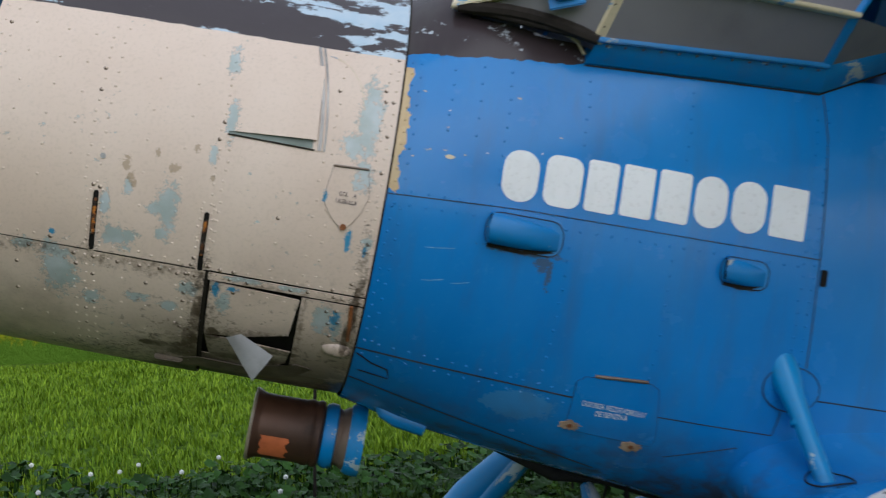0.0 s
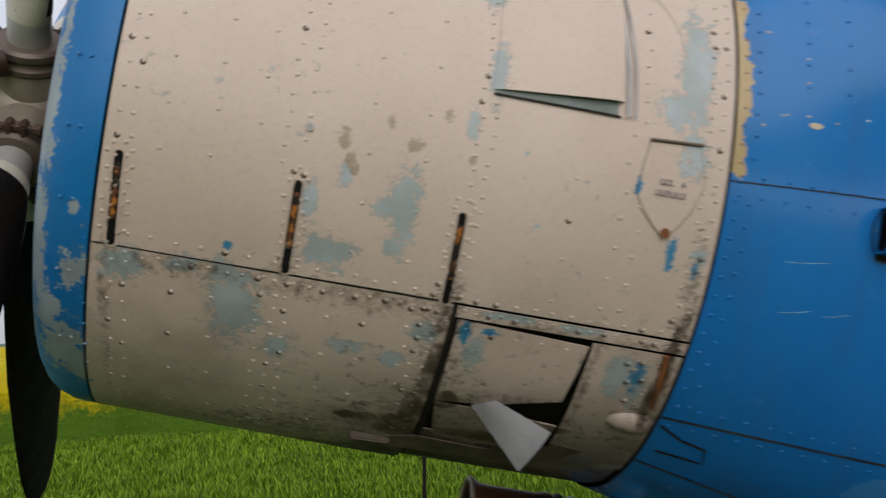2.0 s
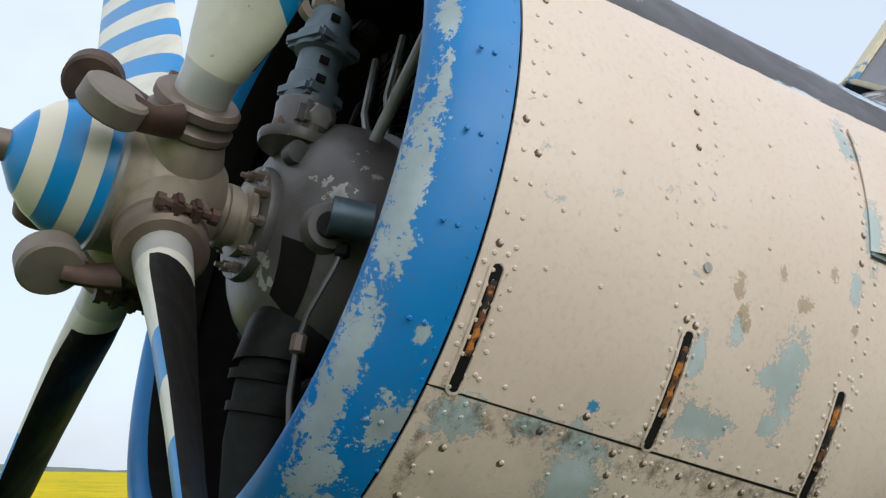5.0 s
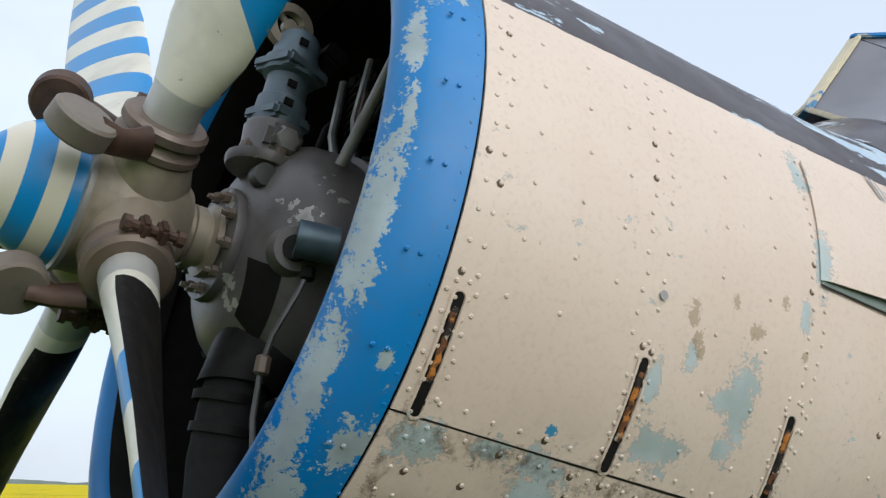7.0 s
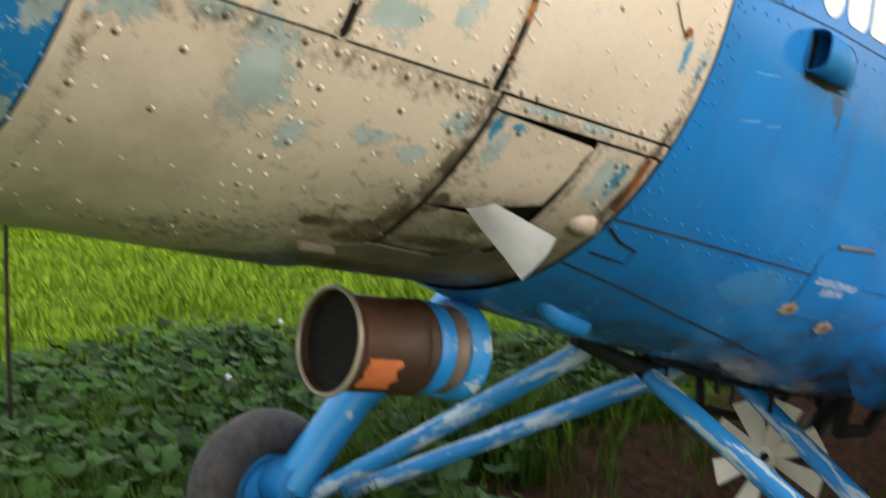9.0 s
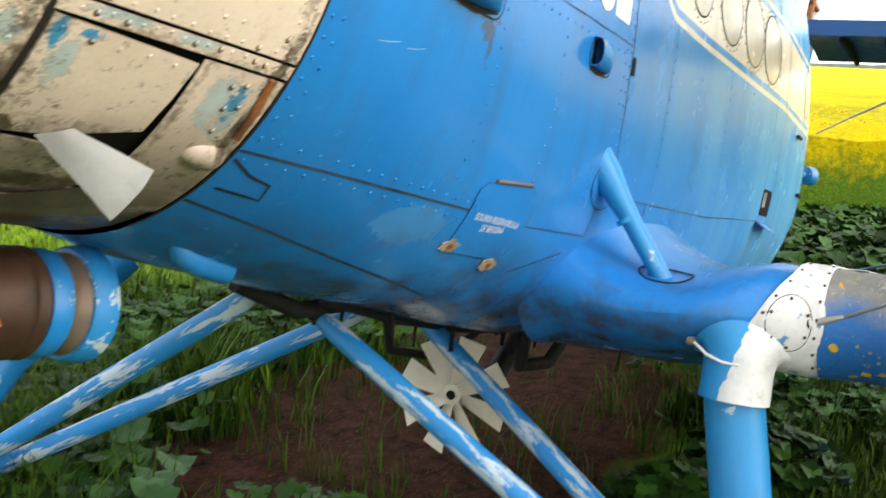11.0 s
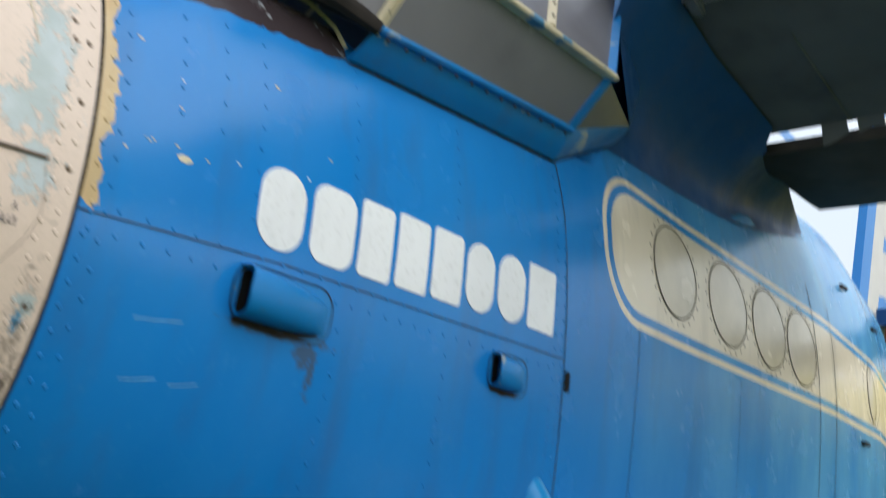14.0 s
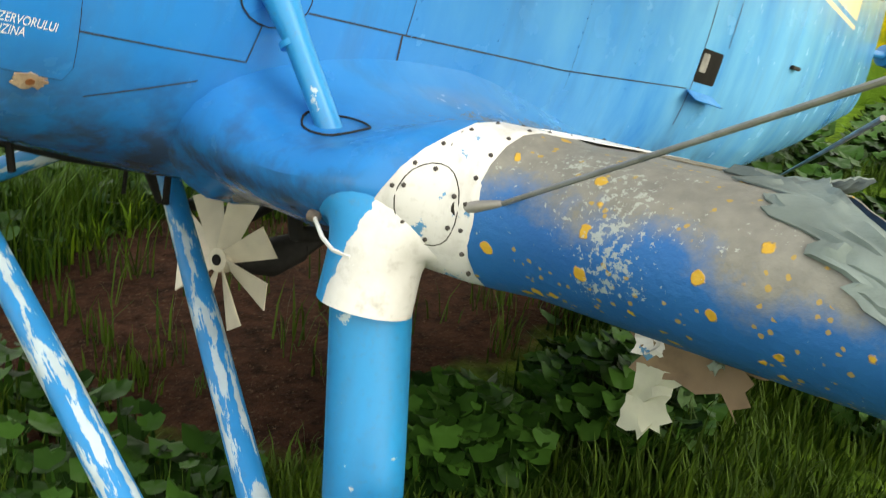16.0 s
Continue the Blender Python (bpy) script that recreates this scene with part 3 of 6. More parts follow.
rows = []
for u in frange(.034, .18, .04) + [.183] + frange(.20, .32, .03) + frange(.35, 1.9, .05) + [1.902] + frange(1.95, 7.9, .12):
    rows.append([hull_point(u, 2 * math.pi * k / 128) for k in range(128)])
bm = sheet(rows, close=True)
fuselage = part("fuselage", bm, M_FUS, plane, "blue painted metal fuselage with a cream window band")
bm = sheet([[ring_point(.033, 2 * math.pi * k / 64, -.012) for k in range(64)], [Vector((.033, 0, 0))] * 64], close=True)
bmesh.ops.remove_doubles(bm, verts=bm.verts, dist=1e-4)
part("firewall", bm, M_DARK, plane, "dark firewall bulkhead")

# cowling: near-black inner shell for the shade behind open joints, then separate panels


def skewed(p):
    """The nose stands a few degrees round to the right of the hull's line."""
    return Vector((p.x - (p.y + .785) * .062 * min(1, max(0, -p.x / 1.2)), p.y, p.z))


def cowl_sheet(u0, u1, p0, p1, out=0.0, thick=.004, du=.06, dp=4.0, rear=None, material=None):
    us, ps = frange(u0, u1, du), [radians(a) for a in frange(p0, p1, dp)]
    bm = bmesh.new()
    if not thick:
        return sheet([[skewed(ring_point(u, a, out)) for a in ps] for u in us], bm)
    top = [[bm.verts.new(skewed(ring_point(u, a, out))) for a in ps] for u in us]
    low = [[bm.verts.new(skewed(ring_point(u, a, out - thick))) for a in ps] for u in us]
    for g in (top, low):
        for r, s in zip(g, g[1:]):
            for i in range(len(ps) - 1):
                bm.faces.new((r[i], r[i + 1], s[i + 1], s[i]))
    for i in range(len(ps) - 1):
        bm.faces.new((top[0][i], top[0][i + 1], low[0][i + 1], low[0][i])), bm.faces.new((top[-1][i], top[-1][i + 1], low[-1][i + 1], low[-1][i]))
    for i in range(len(us) - 1):
        bm.faces.new((top[i][0], top[i + 1][0], low[i + 1][0], low[i][0])), bm.faces.new((top[i][-1], top[i + 1][-1], low[i + 1][-1], low[i][-1]))
    return bm


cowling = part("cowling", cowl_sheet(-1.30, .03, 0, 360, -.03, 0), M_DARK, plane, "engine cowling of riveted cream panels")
part("upper_panel", cowl_sheet(-1.285, .028, -29.72, 209, 0), M_COWL, cowling, "cream upper cowl panel with brown stains and dark hood top")
part("lower_panel", cowl_sheet(-1.285, -.509, -30.0, -149.8, 0), M_COWL, cowling, "grimy cream lower cowl panel")
part("rear_strip", cowl_sheet(-.500, .028, -30.3, -32.3, 0), M_COWL, cowling, "riveted cream edge strip")
part("rear_gill", cowl_sheet(-.180, .028, -33.0, -64, -.003), M_COWL, cowling, "chipped cream gill plate beside the firewall")
part("belly_gill", cowl_sheet(-.498, .028, -61, -150, -.010), M_COWL, cowling, "sooty cream gill plate under the engine")

# blue nose ring with a rolled lip
prof = []
for s, r in [(-1.292, .785), (-1.32, .784), (-1.35, .779), (-1.378, .768), (-1.400, .752), (-1.414, .732), (-1.420, .712), (-1.418, .695), (-1.408, .684), (-1.385, .678), (-1.35, .680), (-1.32, .684), (-1.292, .688)]:
    prof.append((s, r))
ring_bm = turned(prof, "x", 96, close=True)
# inner faces near-black: the shade inside the nose is put into their colour
for f in ring_bm.faces:
    c = f.calc_center_median()
    if math.hypot(c.y, c.z) < .688 and c.x > -1.395:
        f.material_index = 1
for v in ring_bm.verts:
    v.co = skewed(v.co)
part("nose_ring", ring_bm, [M_RING, M_DARK], cowling, "blue nose ring with paint worn to grey metal")


# ---- cowling details ----
def hinge_metal():
    """Hinge rod: black grease, orange rust and worn bare steel in short lengths."""
    m, _, _, b = node_material("rusted hinge rod", .2, .7)
    k = Net(m)
    f = k.noise(42, 5, .6, squash=(.4, .4, 1))
    col = k.mix(k.step(f, .44, .47), (.018, .012, .009, 1), (.15, .055, .018, 1))
    col = k.mix(k.step(f, .54, .57), col, (.50, .18, .025, 1))
    col = k.mix(k.step(k.noise(55, 4, .6), .62, .64), col, (.42, .38, .32, 1))
    k.l.new(col, b.inputs["Base Color"])
    k.bump(b, k.noise(120, 4), .5, .004)
    return m


M_HINGE = hinge_metal()
for u, w0, w1 in ((-1.252, -.20, -.392), (-.884, -.20, -.394), (-.531, -.21, -.405)):
    # flat near-black patch in place of the shade inside the slot
    slot = part("slot", patch(subdivide(rounded(u - .0085, w1, u + .0085, w0, .008), .03), .001, .002), M_DARK, plane, "dark open hinge slot with a rusty rod")
    pts = [side(u + .002 * math.sin(9 * k), w1 + .055 + (w0 - w1 - .08) * k / 10, -.001 + .002 * (k % 2)) for k in range(11)]
    part("hinge_rod", tube(pts, .0058, sides=8), M_HINGE, slot, "rusty brown hinge rod")
    rim = rounded(u - .0125, w1, u + .0125, w0 + .004, .012)
    part("slot_rim", ribbon(rim + rim[:1], .005, .0025), M_COWL, slot)

# bulged air flap that stands off the panel at its lower edge
bm = bmesh.new()
rows = []
for i in range(13):
    k = i / 12
    rows.append([side(-.508 + .272 * j / 10 + .012 * k * (j / 10), .34 - (.279 - .020 * j / 10) * k, .003 + .012 * k ** 1.6 * (.25 + .75 * j / 10) - (.006 * k if j in (0, 10) else 0)) for j in range(11)])
flap = part("air_flap", sheet(rows, thick=-.003), M_COWL, plane, "bulged cream air flap open at the bottom")
part("flap_liner", patch(subdivide([(-.506, .054), (-.232, .053), (-.236, .100), (-.50, .080)], .03), .0025, .003), plain("grey-green flap liner", (.20, .245, .225, 1), .5, 0, 12, .3, .1, .5), flap, "grey-green liner of the flap")
# dark ribbon painted as the shadow line below the flap's edge
part("flap_shadow_lip", ribbon([(-.508, .051), (-.36, .050), (-.226, .049)], .005, .003), M_SEAM, flap)
for x0, wd in ((-.210, .010), (-.194, .006)):
    pts = [(x0 - .045 * k * k / 100 - .01 * k / 10, .05 + .36 * k / 10) for k in range(11)]
    part("hinge_strip", ribbon(pts, wd, .005), M_STEEL, flap, "bare metal hinge strip")

# shield-shaped oil drain hatch with its writing
shield = [(-.153, .008), (-.039, .014), (-.030, -.03), (-.024, -.075), (-.040, -.125), (-.065, -.165), (-.091, -.192), (-.12, -.17), (-.148, -.14), (-.168, -.105), (-.163, -.05)]
hatch = part("oil_drain_hatch", patch(subdivide(shield, .03), .0035, .004), M_COWL, plane, "small cream shield-shaped oil drain hatch")
part("hatch_gap", ribbon(subdivide(shield, .03) + shield[:1], .0025, .0028), M_SEAM, hatch)
part("hatch_hinge", tube([side(-.155, .012, .006), side(-.037, .018, .006)], .004, sides=8), M_CLAMP, hatch, "brown hinge rod")
p = side(-.091, -.182, .004)
part("hatch_bolt", turned([(-.004, .011), (.004, .010), (.006, .005)], "y", 12, centre=p), M_RUST, hatch, "rusty orange bolt")


def lettering(text, u, w, height, length, parent, name, material, out=.006, slope=0.0, bold=0.0, label=""):
    """Built-in font letters laid on the left-hand skin, their baseline starting at (u, w)."""
    cu = bpy.data.curves.new(name, "FONT")
    cu.body, cu.size, cu.offset = text, 1.0, bold
    ob = new(name, cu)
    bpy.context.view_layer.update()
    me = bpy.data.meshes.new_from_object(ob)
    bpy.data.objects.remove(ob)
    bm = bmesh.new()
    bm.from_mesh(me)
    bpy.data.meshes.remove(me)
    xs, ys = [v.co.x for v in bm.verts], [v.co.y for v in bm.verts]
    kx, ky = length / (max(xs) - min(xs)), height / (max(ys) - min(ys))
    for v in bm.verts:
        x, y = (v.co.x - min(xs)) * kx, (v.co.y - min(ys)) * ky
        v.co = side(u + x, w + y + slope * x, out)
    return part(name, bm, material, parent, label, smooth=False)


M_INK = plain("dark stencil ink", (.03, .025, .05, 1), .6)
lettering("GOL    A", -.121, -.082, .014, .056, hatch, "stencil_text", M_INK, .0075)
lettering("ULEIULUI", -.128, -.106, .014, .066, hatch, "stencil_text", M_INK, .0075)

# inspection door between the lower panel and the gills, with a torn sheet hanging from it
part("gill_door", patch(subdivide([(-.492, -.435), (-.188, -.452), (-.205, -.585), (-.37, -.618), (-.496, -.626)], .05), -.004, .006), M_COWL, cowling, "dirty cream inspection door with black gaps")
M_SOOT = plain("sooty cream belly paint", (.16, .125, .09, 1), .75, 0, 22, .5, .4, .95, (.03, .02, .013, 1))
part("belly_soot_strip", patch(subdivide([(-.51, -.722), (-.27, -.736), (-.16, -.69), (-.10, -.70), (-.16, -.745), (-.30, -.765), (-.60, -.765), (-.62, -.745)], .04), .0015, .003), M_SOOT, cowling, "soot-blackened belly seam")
part("gill_lower_plate", patch(subdivide([(-.494, -.634), (-.36, -.638), (-.19, -.652), (-.20, -.70), (-.262, -.728), (-.470, -.726)], .05), -.008, .005), M_COWL, cowling, "sooty cream plate below the door")
a, b2, c2 = Vector((-.415, -.545, -.620)), Vector((-.245, -.652, -.650)), Vector((-.300, -.625, -.748))
d2 = a + (b2 - a) * .30 + Vector((0, 0, .030))
rows = []
for i in range(8):
    k = i / 7
    l, r = a.lerp(c2, k), d2.lerp(b2, k)
    rows.append([l.lerp(r, j / 5) + Vector((0, -.010 * math.sin(math.pi * j / 5) + .006 * noise.noise((i * .7, j * .8, 4)), 0)) for j in range(6)])
part("torn_sheet", sheet(rows, thick=.002), plain("bare crumpled aluminium", (.22, .22, .215, 1), .65, .1, 14, .2, .5, .2), cowling, "torn bare aluminium sheet bent outwards")
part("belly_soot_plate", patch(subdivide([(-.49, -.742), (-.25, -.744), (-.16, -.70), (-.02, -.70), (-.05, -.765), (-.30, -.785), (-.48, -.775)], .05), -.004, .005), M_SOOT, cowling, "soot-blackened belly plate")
part("corner_bulge", turned([(-.075, .004), (-.066, .020), (-.045, .031), (-.012, .036), (.014, .034), (.030, .024), (.036, .006)], "x", 24, centre=(-.012, -.536, -.598)), M_COWL, cowling, "cream corner bulge")
part("gill_rod", tube([side(-.012, -.44, .004), side(-.005, -.50, .006), side(.0, -.56, .006)], .007, sides=8), M_RUST, cowling, "rusty gill rod")
part("latch", block((.10, .03, .018), pose(*side(-.62, -.742, .002), 65, 0, 4), bevel=.004), M_SOOT, cowling, "dirty overcentre latch")
part("cowl_seams", ribbon([(-.506, -.40), (-.506, -.76)], .012, .0005, ribbon([(-1.285, -.389), (-.51, -.40)], .003, .0006)), M_SEAM, cowling)
part("firewall_joint", ribbon([(.031, -.78), (.031, .78)], .007, .0008), M_SEAM, cowling, "black joint along the firewall")
# faint scored arc on the panel
part("scored_arc", ribbon([(-.225 + .14 * math.sin(k * .13), .385 - .20 * (1 - math.cos(k * .13))) for k in range(12)], .002, .001), M_CREAM, cowling)

spots = []
for u in (-1.262, -1.235):
    spots += row(u, -.17, u, .34, .052)
for u in (-.922, -.885):
    spots += row(u, -.17, u, .34, .036 if u < -.9 else .05)
spots += row(-.525, -.18, -.525, .33, .030) + row(-.495, -.30, -.495, .03, .034)
spots += row(-1.22, -.362, -.91, -.372, .048) + row(-.86, -.372, -.56, -.385, .045) + row(-.50, -.385, .0, -.395, .042)
for u in (-1.225, -1.275, -.862, -.906, -.510, -.552):
    spots += row(u, -.20, u, -.36, .030)
for u, w in ((-1.17, 0), (-1.07, 0)):
    spots += row(u, w - .18, u, .30, .105)
spots += row(-.02, -.36, -.02, .40, .034) + row(.008, -.38, .008, .42, .040) + row(-.15, -.36, -.15, -.02, .06) + row(-.17, .05, -.17, .40, .045)
spots += row(-.485, -.412, .01, -.42, .030)
for u in (-1.25, -1.22):
    spots += row(u, -.42, u, -.72, .045)
for u in (-.93, -.90, -.87):
    spots += row(u, -.41, u, -.74, .030)
for u in (-.545, -.575):
    spots += row(u, -.42, u, -.74, .032)
for u in (-1.12, -1.03, -.78, -.70):
    spots += row(u, -.47, u, -.72, .085)
spots += row(-.09, -.47, -.05, -.60, .04) + row(-.06, -.46, -.02, -.58, .05)
for u in (-1.238, -1.262, -.870, -.898, -.517, -.545):
    spots += row(u, -.185, u, -.385, .026)
spots += row(-1.22, -.404, -.90, -.412, .034) + row(-.86, -.412, -.56, -.420, .034)
spots += row(-1.245, -.74, -.90, -.755, .05) + row(-.60, -.42, -.60, -.60, .05) + row(-.98, .30, -.98, -.10, .11) + row(-.75, .30, -.75, -.33, .10) + row(-.63, .30, -.63, -.33, .10)
spots += row(-.30, -.10, -.30, -.36, .085) + row(-.19, .02, -.19, -.36, .06) + row(-.47, -.455, -.24, -.462, .06)
heads = [(u + random.uniform(-.004, .004), w + random.uniform(-.004, .004)) for u, w in spots]
part("rivets", rivets(heads), M_COWL, cowling, "rows of cream rivet heads")
dirty = [p for p in heads if random.random() < (.08 if p[1] > -.38 else .22 if p[0] < -.6 else .45)]
part("rivet_grime", rivets([(u - .002, w - .0025) for u, w in dirty], .0074, .0006), plain("brown grime round rivets", (.10, .065, .04, 1), .8, 0, 60, .4), cowling, "brown grime round the rivet heads")
part("ring_rivets", rivets(row(-1.305, -.70, -1.305, .74, .045) + row(-1.335, -.6, -1.335, .7, .15) + row(-1.36, -.6, -1.36, .7, .15), .005, .003), M_RING, cowling)
# screw dimple
part("screw_dimple", turned([(-.002, .009), (.001, .008), (.0, .004)], "y", 14, centre=side(-.879, -.089, .001)), M_STEEL, cowling)

# ---- propeller and engine, turned a little off the cowling's line ----
NOSE = pose(-1.672, .005, -.027, 0, -3, 6.4)
M_DOME = striped("striped dome paint", "x", .082, (.008, .20, .50, 1), (.62, .56, .45, 1), .68, wear=.68)
M_BLADE = striped("striped blade paint", "z", .25, (.008, .22, .54, 1), (.66, .62, .52, 1), .86, 1.1, .50, .66)
M_BLACK = paint("chipped black blade paint", (.009, .008, .008, 1), (.34, .32, .29, 1), 34, .735, .5)
M_BLACK.node_tree.nodes["Principled BSDF"].inputs["Specular IOR Level"].default_value = .2
M_SILVER = plain("bare silver blade root", (.48, .47, .44, 1), .42, .3, 16, .2, .15, .3, (.2, .17, .13, 1))


def at_nose(bm):
    bm.transform(NOSE)
    return bm


propeller = part("propeller", at_nose(turned([(.125, .05), (.12, .095), (.085, .128), (.03, .142), (-.04, .146), (-.085, .148), (-.10, .152), (-.112, .154), (-.116, .10)], "x", 48)), M_HUB, plane, "four-bladed striped propeller with an oily brown hub")
bm = turned([(-.112, .10), (-.113, .150), (-.15, .148), (-.195, .136), (-.235, .113), (-.268, .080), (-.288, .046), (-.294, .036)], "x", 48)
dome = part("dome", bm, M_DOME, plane, "cream and blue striped propeller dome")
dome.matrix_local = NOSE
part("dome_nut", turned([(-.290, .034), (-.302, .032), (-.322, .03), (-.324, .022), (-.342, .021), (-.345, .01)], "x", 12), M_CLAMP, dome, "brown end nut")
part("dome_rim", turned([(-.104, .15), (-.102, .157), (-.112, .158), (-.116, .15)], "x", 48), M_STEEL, dome)
part("shaft", at_nose(turned([(.10, .062), (.14, .062), (.142, .070), (.165, .070), (.168, .062), (.18, .062), (.184, .082), (.198, .082), (.20, .06)], "x", 32)), M_HUB, propeller, "oily propeller shaft sleeve")

BLADE_ROWS = [(.15, .115, .115, 44), (.25, .112, .112, 44), (.29, .118, .106, 44), (.34, .155, .094, 43), (.42, .205, .076, 40), (.55, .240, .058, 36), (.75, .265, .046, 32),
              (1.0, .27, .036, 31), (1.3, .25, .026, 27), (1.55, .215, .018, 25), (1.70, .16, .014, 24), (1.77, .09, .010, 24), (1.79, .03, .006, 24)]


def blade_mesh():
    bm = bmesh.new()
    rings = []
    n = 20
    for i in range(len(BLADE_ROWS) - 1):
        for s in range(3 if i < len(BLADE_ROWS) - 2 else 4):
            k = s / 3
            z, c, t, beta = (a + (b - a) * k for a, b in zip(BLADE_ROWS[i], BLADE_ROWS[i + 1]))
            be = radians(beta)
            ch, fr = Vector((-math.sin(be), math.cos(be), 0)), Vector((-math.cos(be), -math.sin(be), 0))
            rings.append([bm.verts.new(Vector((0, 0, z)) + ch * (c / 2 * math.cos(2 * math.pi * j / n)) + fr * (t / 2 * math.sin(2 * math.pi * j / n))) for j in range(n)])
    for r, s in zip(rings, rings[1:]):
        for j in range(n):
            f = bm.faces.new((r[j], r[(j + 1) % n], s[(j + 1) % n], s[j]))
            z = r[j].co.z
            if z < .30:
                f.material_index = 1
            elif j >= n // 2 and z > .33:
                f.material_index = 2
    bm.faces.new(rings[-1])
    return bm


def prop_part(name, bm, material, m, parent, label=""):
    ob = part(name, bm, material, parent, label)
    ob.matrix_local = m
    return ob


M_LUG = plain("dark rusty lugs", (.075, .040, .027, 1), .55, .3, 25, .4, .3, .4)
M_WEIGHT = plain("khaki counterweight", (.20, .17, .14, 1), .55, .1, 20, .3, .3, .5, (.09, .045, .022, 1))
for k in range(4):
    turn = NOSE @ pose(0, 0, 0, 90 + 44 - 90 * k, 0, 0)
    prop_part("blade", blade_mesh(), [M_BLADE, M_SILVER, M_BLACK], turn, propeller, "blade striped blue and cream, black on the back")
    prop_part("socket", turned([(.06, .105), (.12, .10), (.155, .088), (.165, .086)], "z", 28), M_HUB, turn, propeller)
    bm = turned([(.165, .062), (.165, .084), (.172, .090), (.186, .090), (.192, .084), (.205, .080), (.212, .089), (.230, .089), (.238, .080), (.238, .06)], "z", 32)
    clamp = prop_part("clamp", bm, M_CLAMP, turn, propeller, "rusty brown blade clamp")
    bm = tube([(-.04, -.085, .205), (-.07, -.10, .20), (-.10, -.115, .20 if k == 1 else .19), (-.14, -.12, .205 if k == 1 else .18)], [.026, .022, .020, .024], sides=12, flat=1.5, flat_axis=(0, 0, 1))
    prop_part("weight_arm", bm, M_LUG, turn, propeller)
    bm = turned([(-.028, .03), (-.026, .056), (-.020, .062), (.020, .062), (.026, .056), (.028, .03)], "z", 28)
    bm.transform(pose(-.170, -.12, .212 if k == 1 else .175, 0, 10, 0))
    prop_part("counterweight", bm, M_WEIGHT if k % 4 in (0, 1) else M_LUG, turn, propeller, "rusty disc counterweight")
    bm = turned([(-.06, .012), (-.06, .017), (-.045, .017), (-.045, .010), (.045, .010), (.045, .017), (.06, .017), (.06, .012)], "x", 8)
    bm.transform(pose(.01, .098, .215))
    prop_part("clamp_bolt", bm, M_LUG, turn, propeller, "brown clamp bolt")
    for x in (-.018, .018):
        prop_part("clamp_lug", block((.022, .04, .045), pose(x + .01, .095, .21), bevel=.006), M_LUG, turn, propeller)

CASE = [(.20, .05), (.202, .128), (.218, .132), (.224, .130), (.228, .152), (.247, .198), (.272, .234), (.307, .264), (.352, .282), (.40, .288), (.45, .280), (.455, .297), (.52, .297), (.54, .275), (.62, .26)]


def worn_case():
    """Grey-brown case paint with pale flaked spots."""
    m, _, _, b = node_material("flaked grey crankcase paint", .1, .4)
    k = Net(m)
    col = k.mix(k.step(k.noise(4, 5), .3, .7), (.095, .086, .083, 1), (.150, .134, .128, 1))
    flake = k.step(k.noise(6.5, 9, .66), .615, .622)
    col = k.mix(flake, col, (.48, .46, .42, 1))
    col = k.mix(k.math("MULTIPLY", k.step(k.noise(13, 6), .5, .75), .6), col, (.05, .04, .03, 1))
    k.l.new(col, b.inputs["Base Color"])
    k.bump(b, k.math("SUBTRACT", k.noise(90, 3), flake), .2, .004)
    return m


M_CASE2 = worn_case()
engine = part("engine", at_nose(turned(CASE, "x", 56)), M_CASE2, plane, "dirty grey radial engine with flaked paint")
for k in range(10):
    a = 2 * math.pi * k / 10 + .2
    part("flange_nut", at_nose(turned([(.202, .013), (.188, .013), (.188, .008), (.174, .006)], "x", 6, centre=(0, .108 * math.cos(a), .108 * math.sin(a)))), M_CLAMP, engine, "brown flange nut")
# blackened so that the engine bay looks shaded
M_FIN = plain("engine metal darkened by bay shade", (.014, .013, .012, 1), .6, .2, 30, .4)
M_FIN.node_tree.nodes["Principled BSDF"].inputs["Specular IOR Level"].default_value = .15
for k in range(9):
    a = radians(90 + 40 * k + 8)
    prof = [(.26, .085)]
    for f in range(11):
        z = .29 + .026 * f
        prof += [(z, .082), (z + .003, .112), (z + .008, .112), (z + .011, .082)]
    prof += [(.585, .10), (.60, .085), (.615, .04)]
    m = NOSE @ pose(.62, 0, 0, 90 - math.degrees(a), 0, 0)
    prop_part("cylinder", turned(prof, "z", 18), M_FIN, m, engine, "finned cylinder, coloured dark for the engine bay's shade")
    for s in (-.04, .04):
        prop_part("pushrod_tube", tube([(-.10, s, .25), (-.13, s * 1.4, .42), (-.11, s * 1.7, .60)], .012, sides=8), M_STEEL, m, engine)
        prop_part("tappet_boss", turned([(.245, .022), (.275, .024), (.285, .016)], "z", 12, centre=(-.10, s, 0)), M_CASE, m, engine)
    for s in (-.055, .055):
        prop_part("rocker_box", block((.10, .055, .06), pose(-.05, s, .60, 0, 0, s * 200), bevel=.015), M_FIN, m, engine)
    prop_part("ignition_lead", tube([(-.12, .09, .245), (-.16, .10, .33), (-.14, .08, .45), (-.09, .07, .52)], .008, sides=6), M_BLACKRUB, m, engine)
    prop_part("ignition_lead", tube([(-.12, -.09, .245), (-.15, -.11, .36), (-.13, -.10, .47), (-.06, -.08, .53)], .008, sides=6), M_CLAMP, m, engine)
part("ignition_ring", at_nose(turned([(.515 + .016 * math.cos(t), .305 + .016 * math.sin(t)) for t in [k * math.pi / 4 for k in range(8)]], "x", 48, close=True)), M_BLACKRUB, engine)
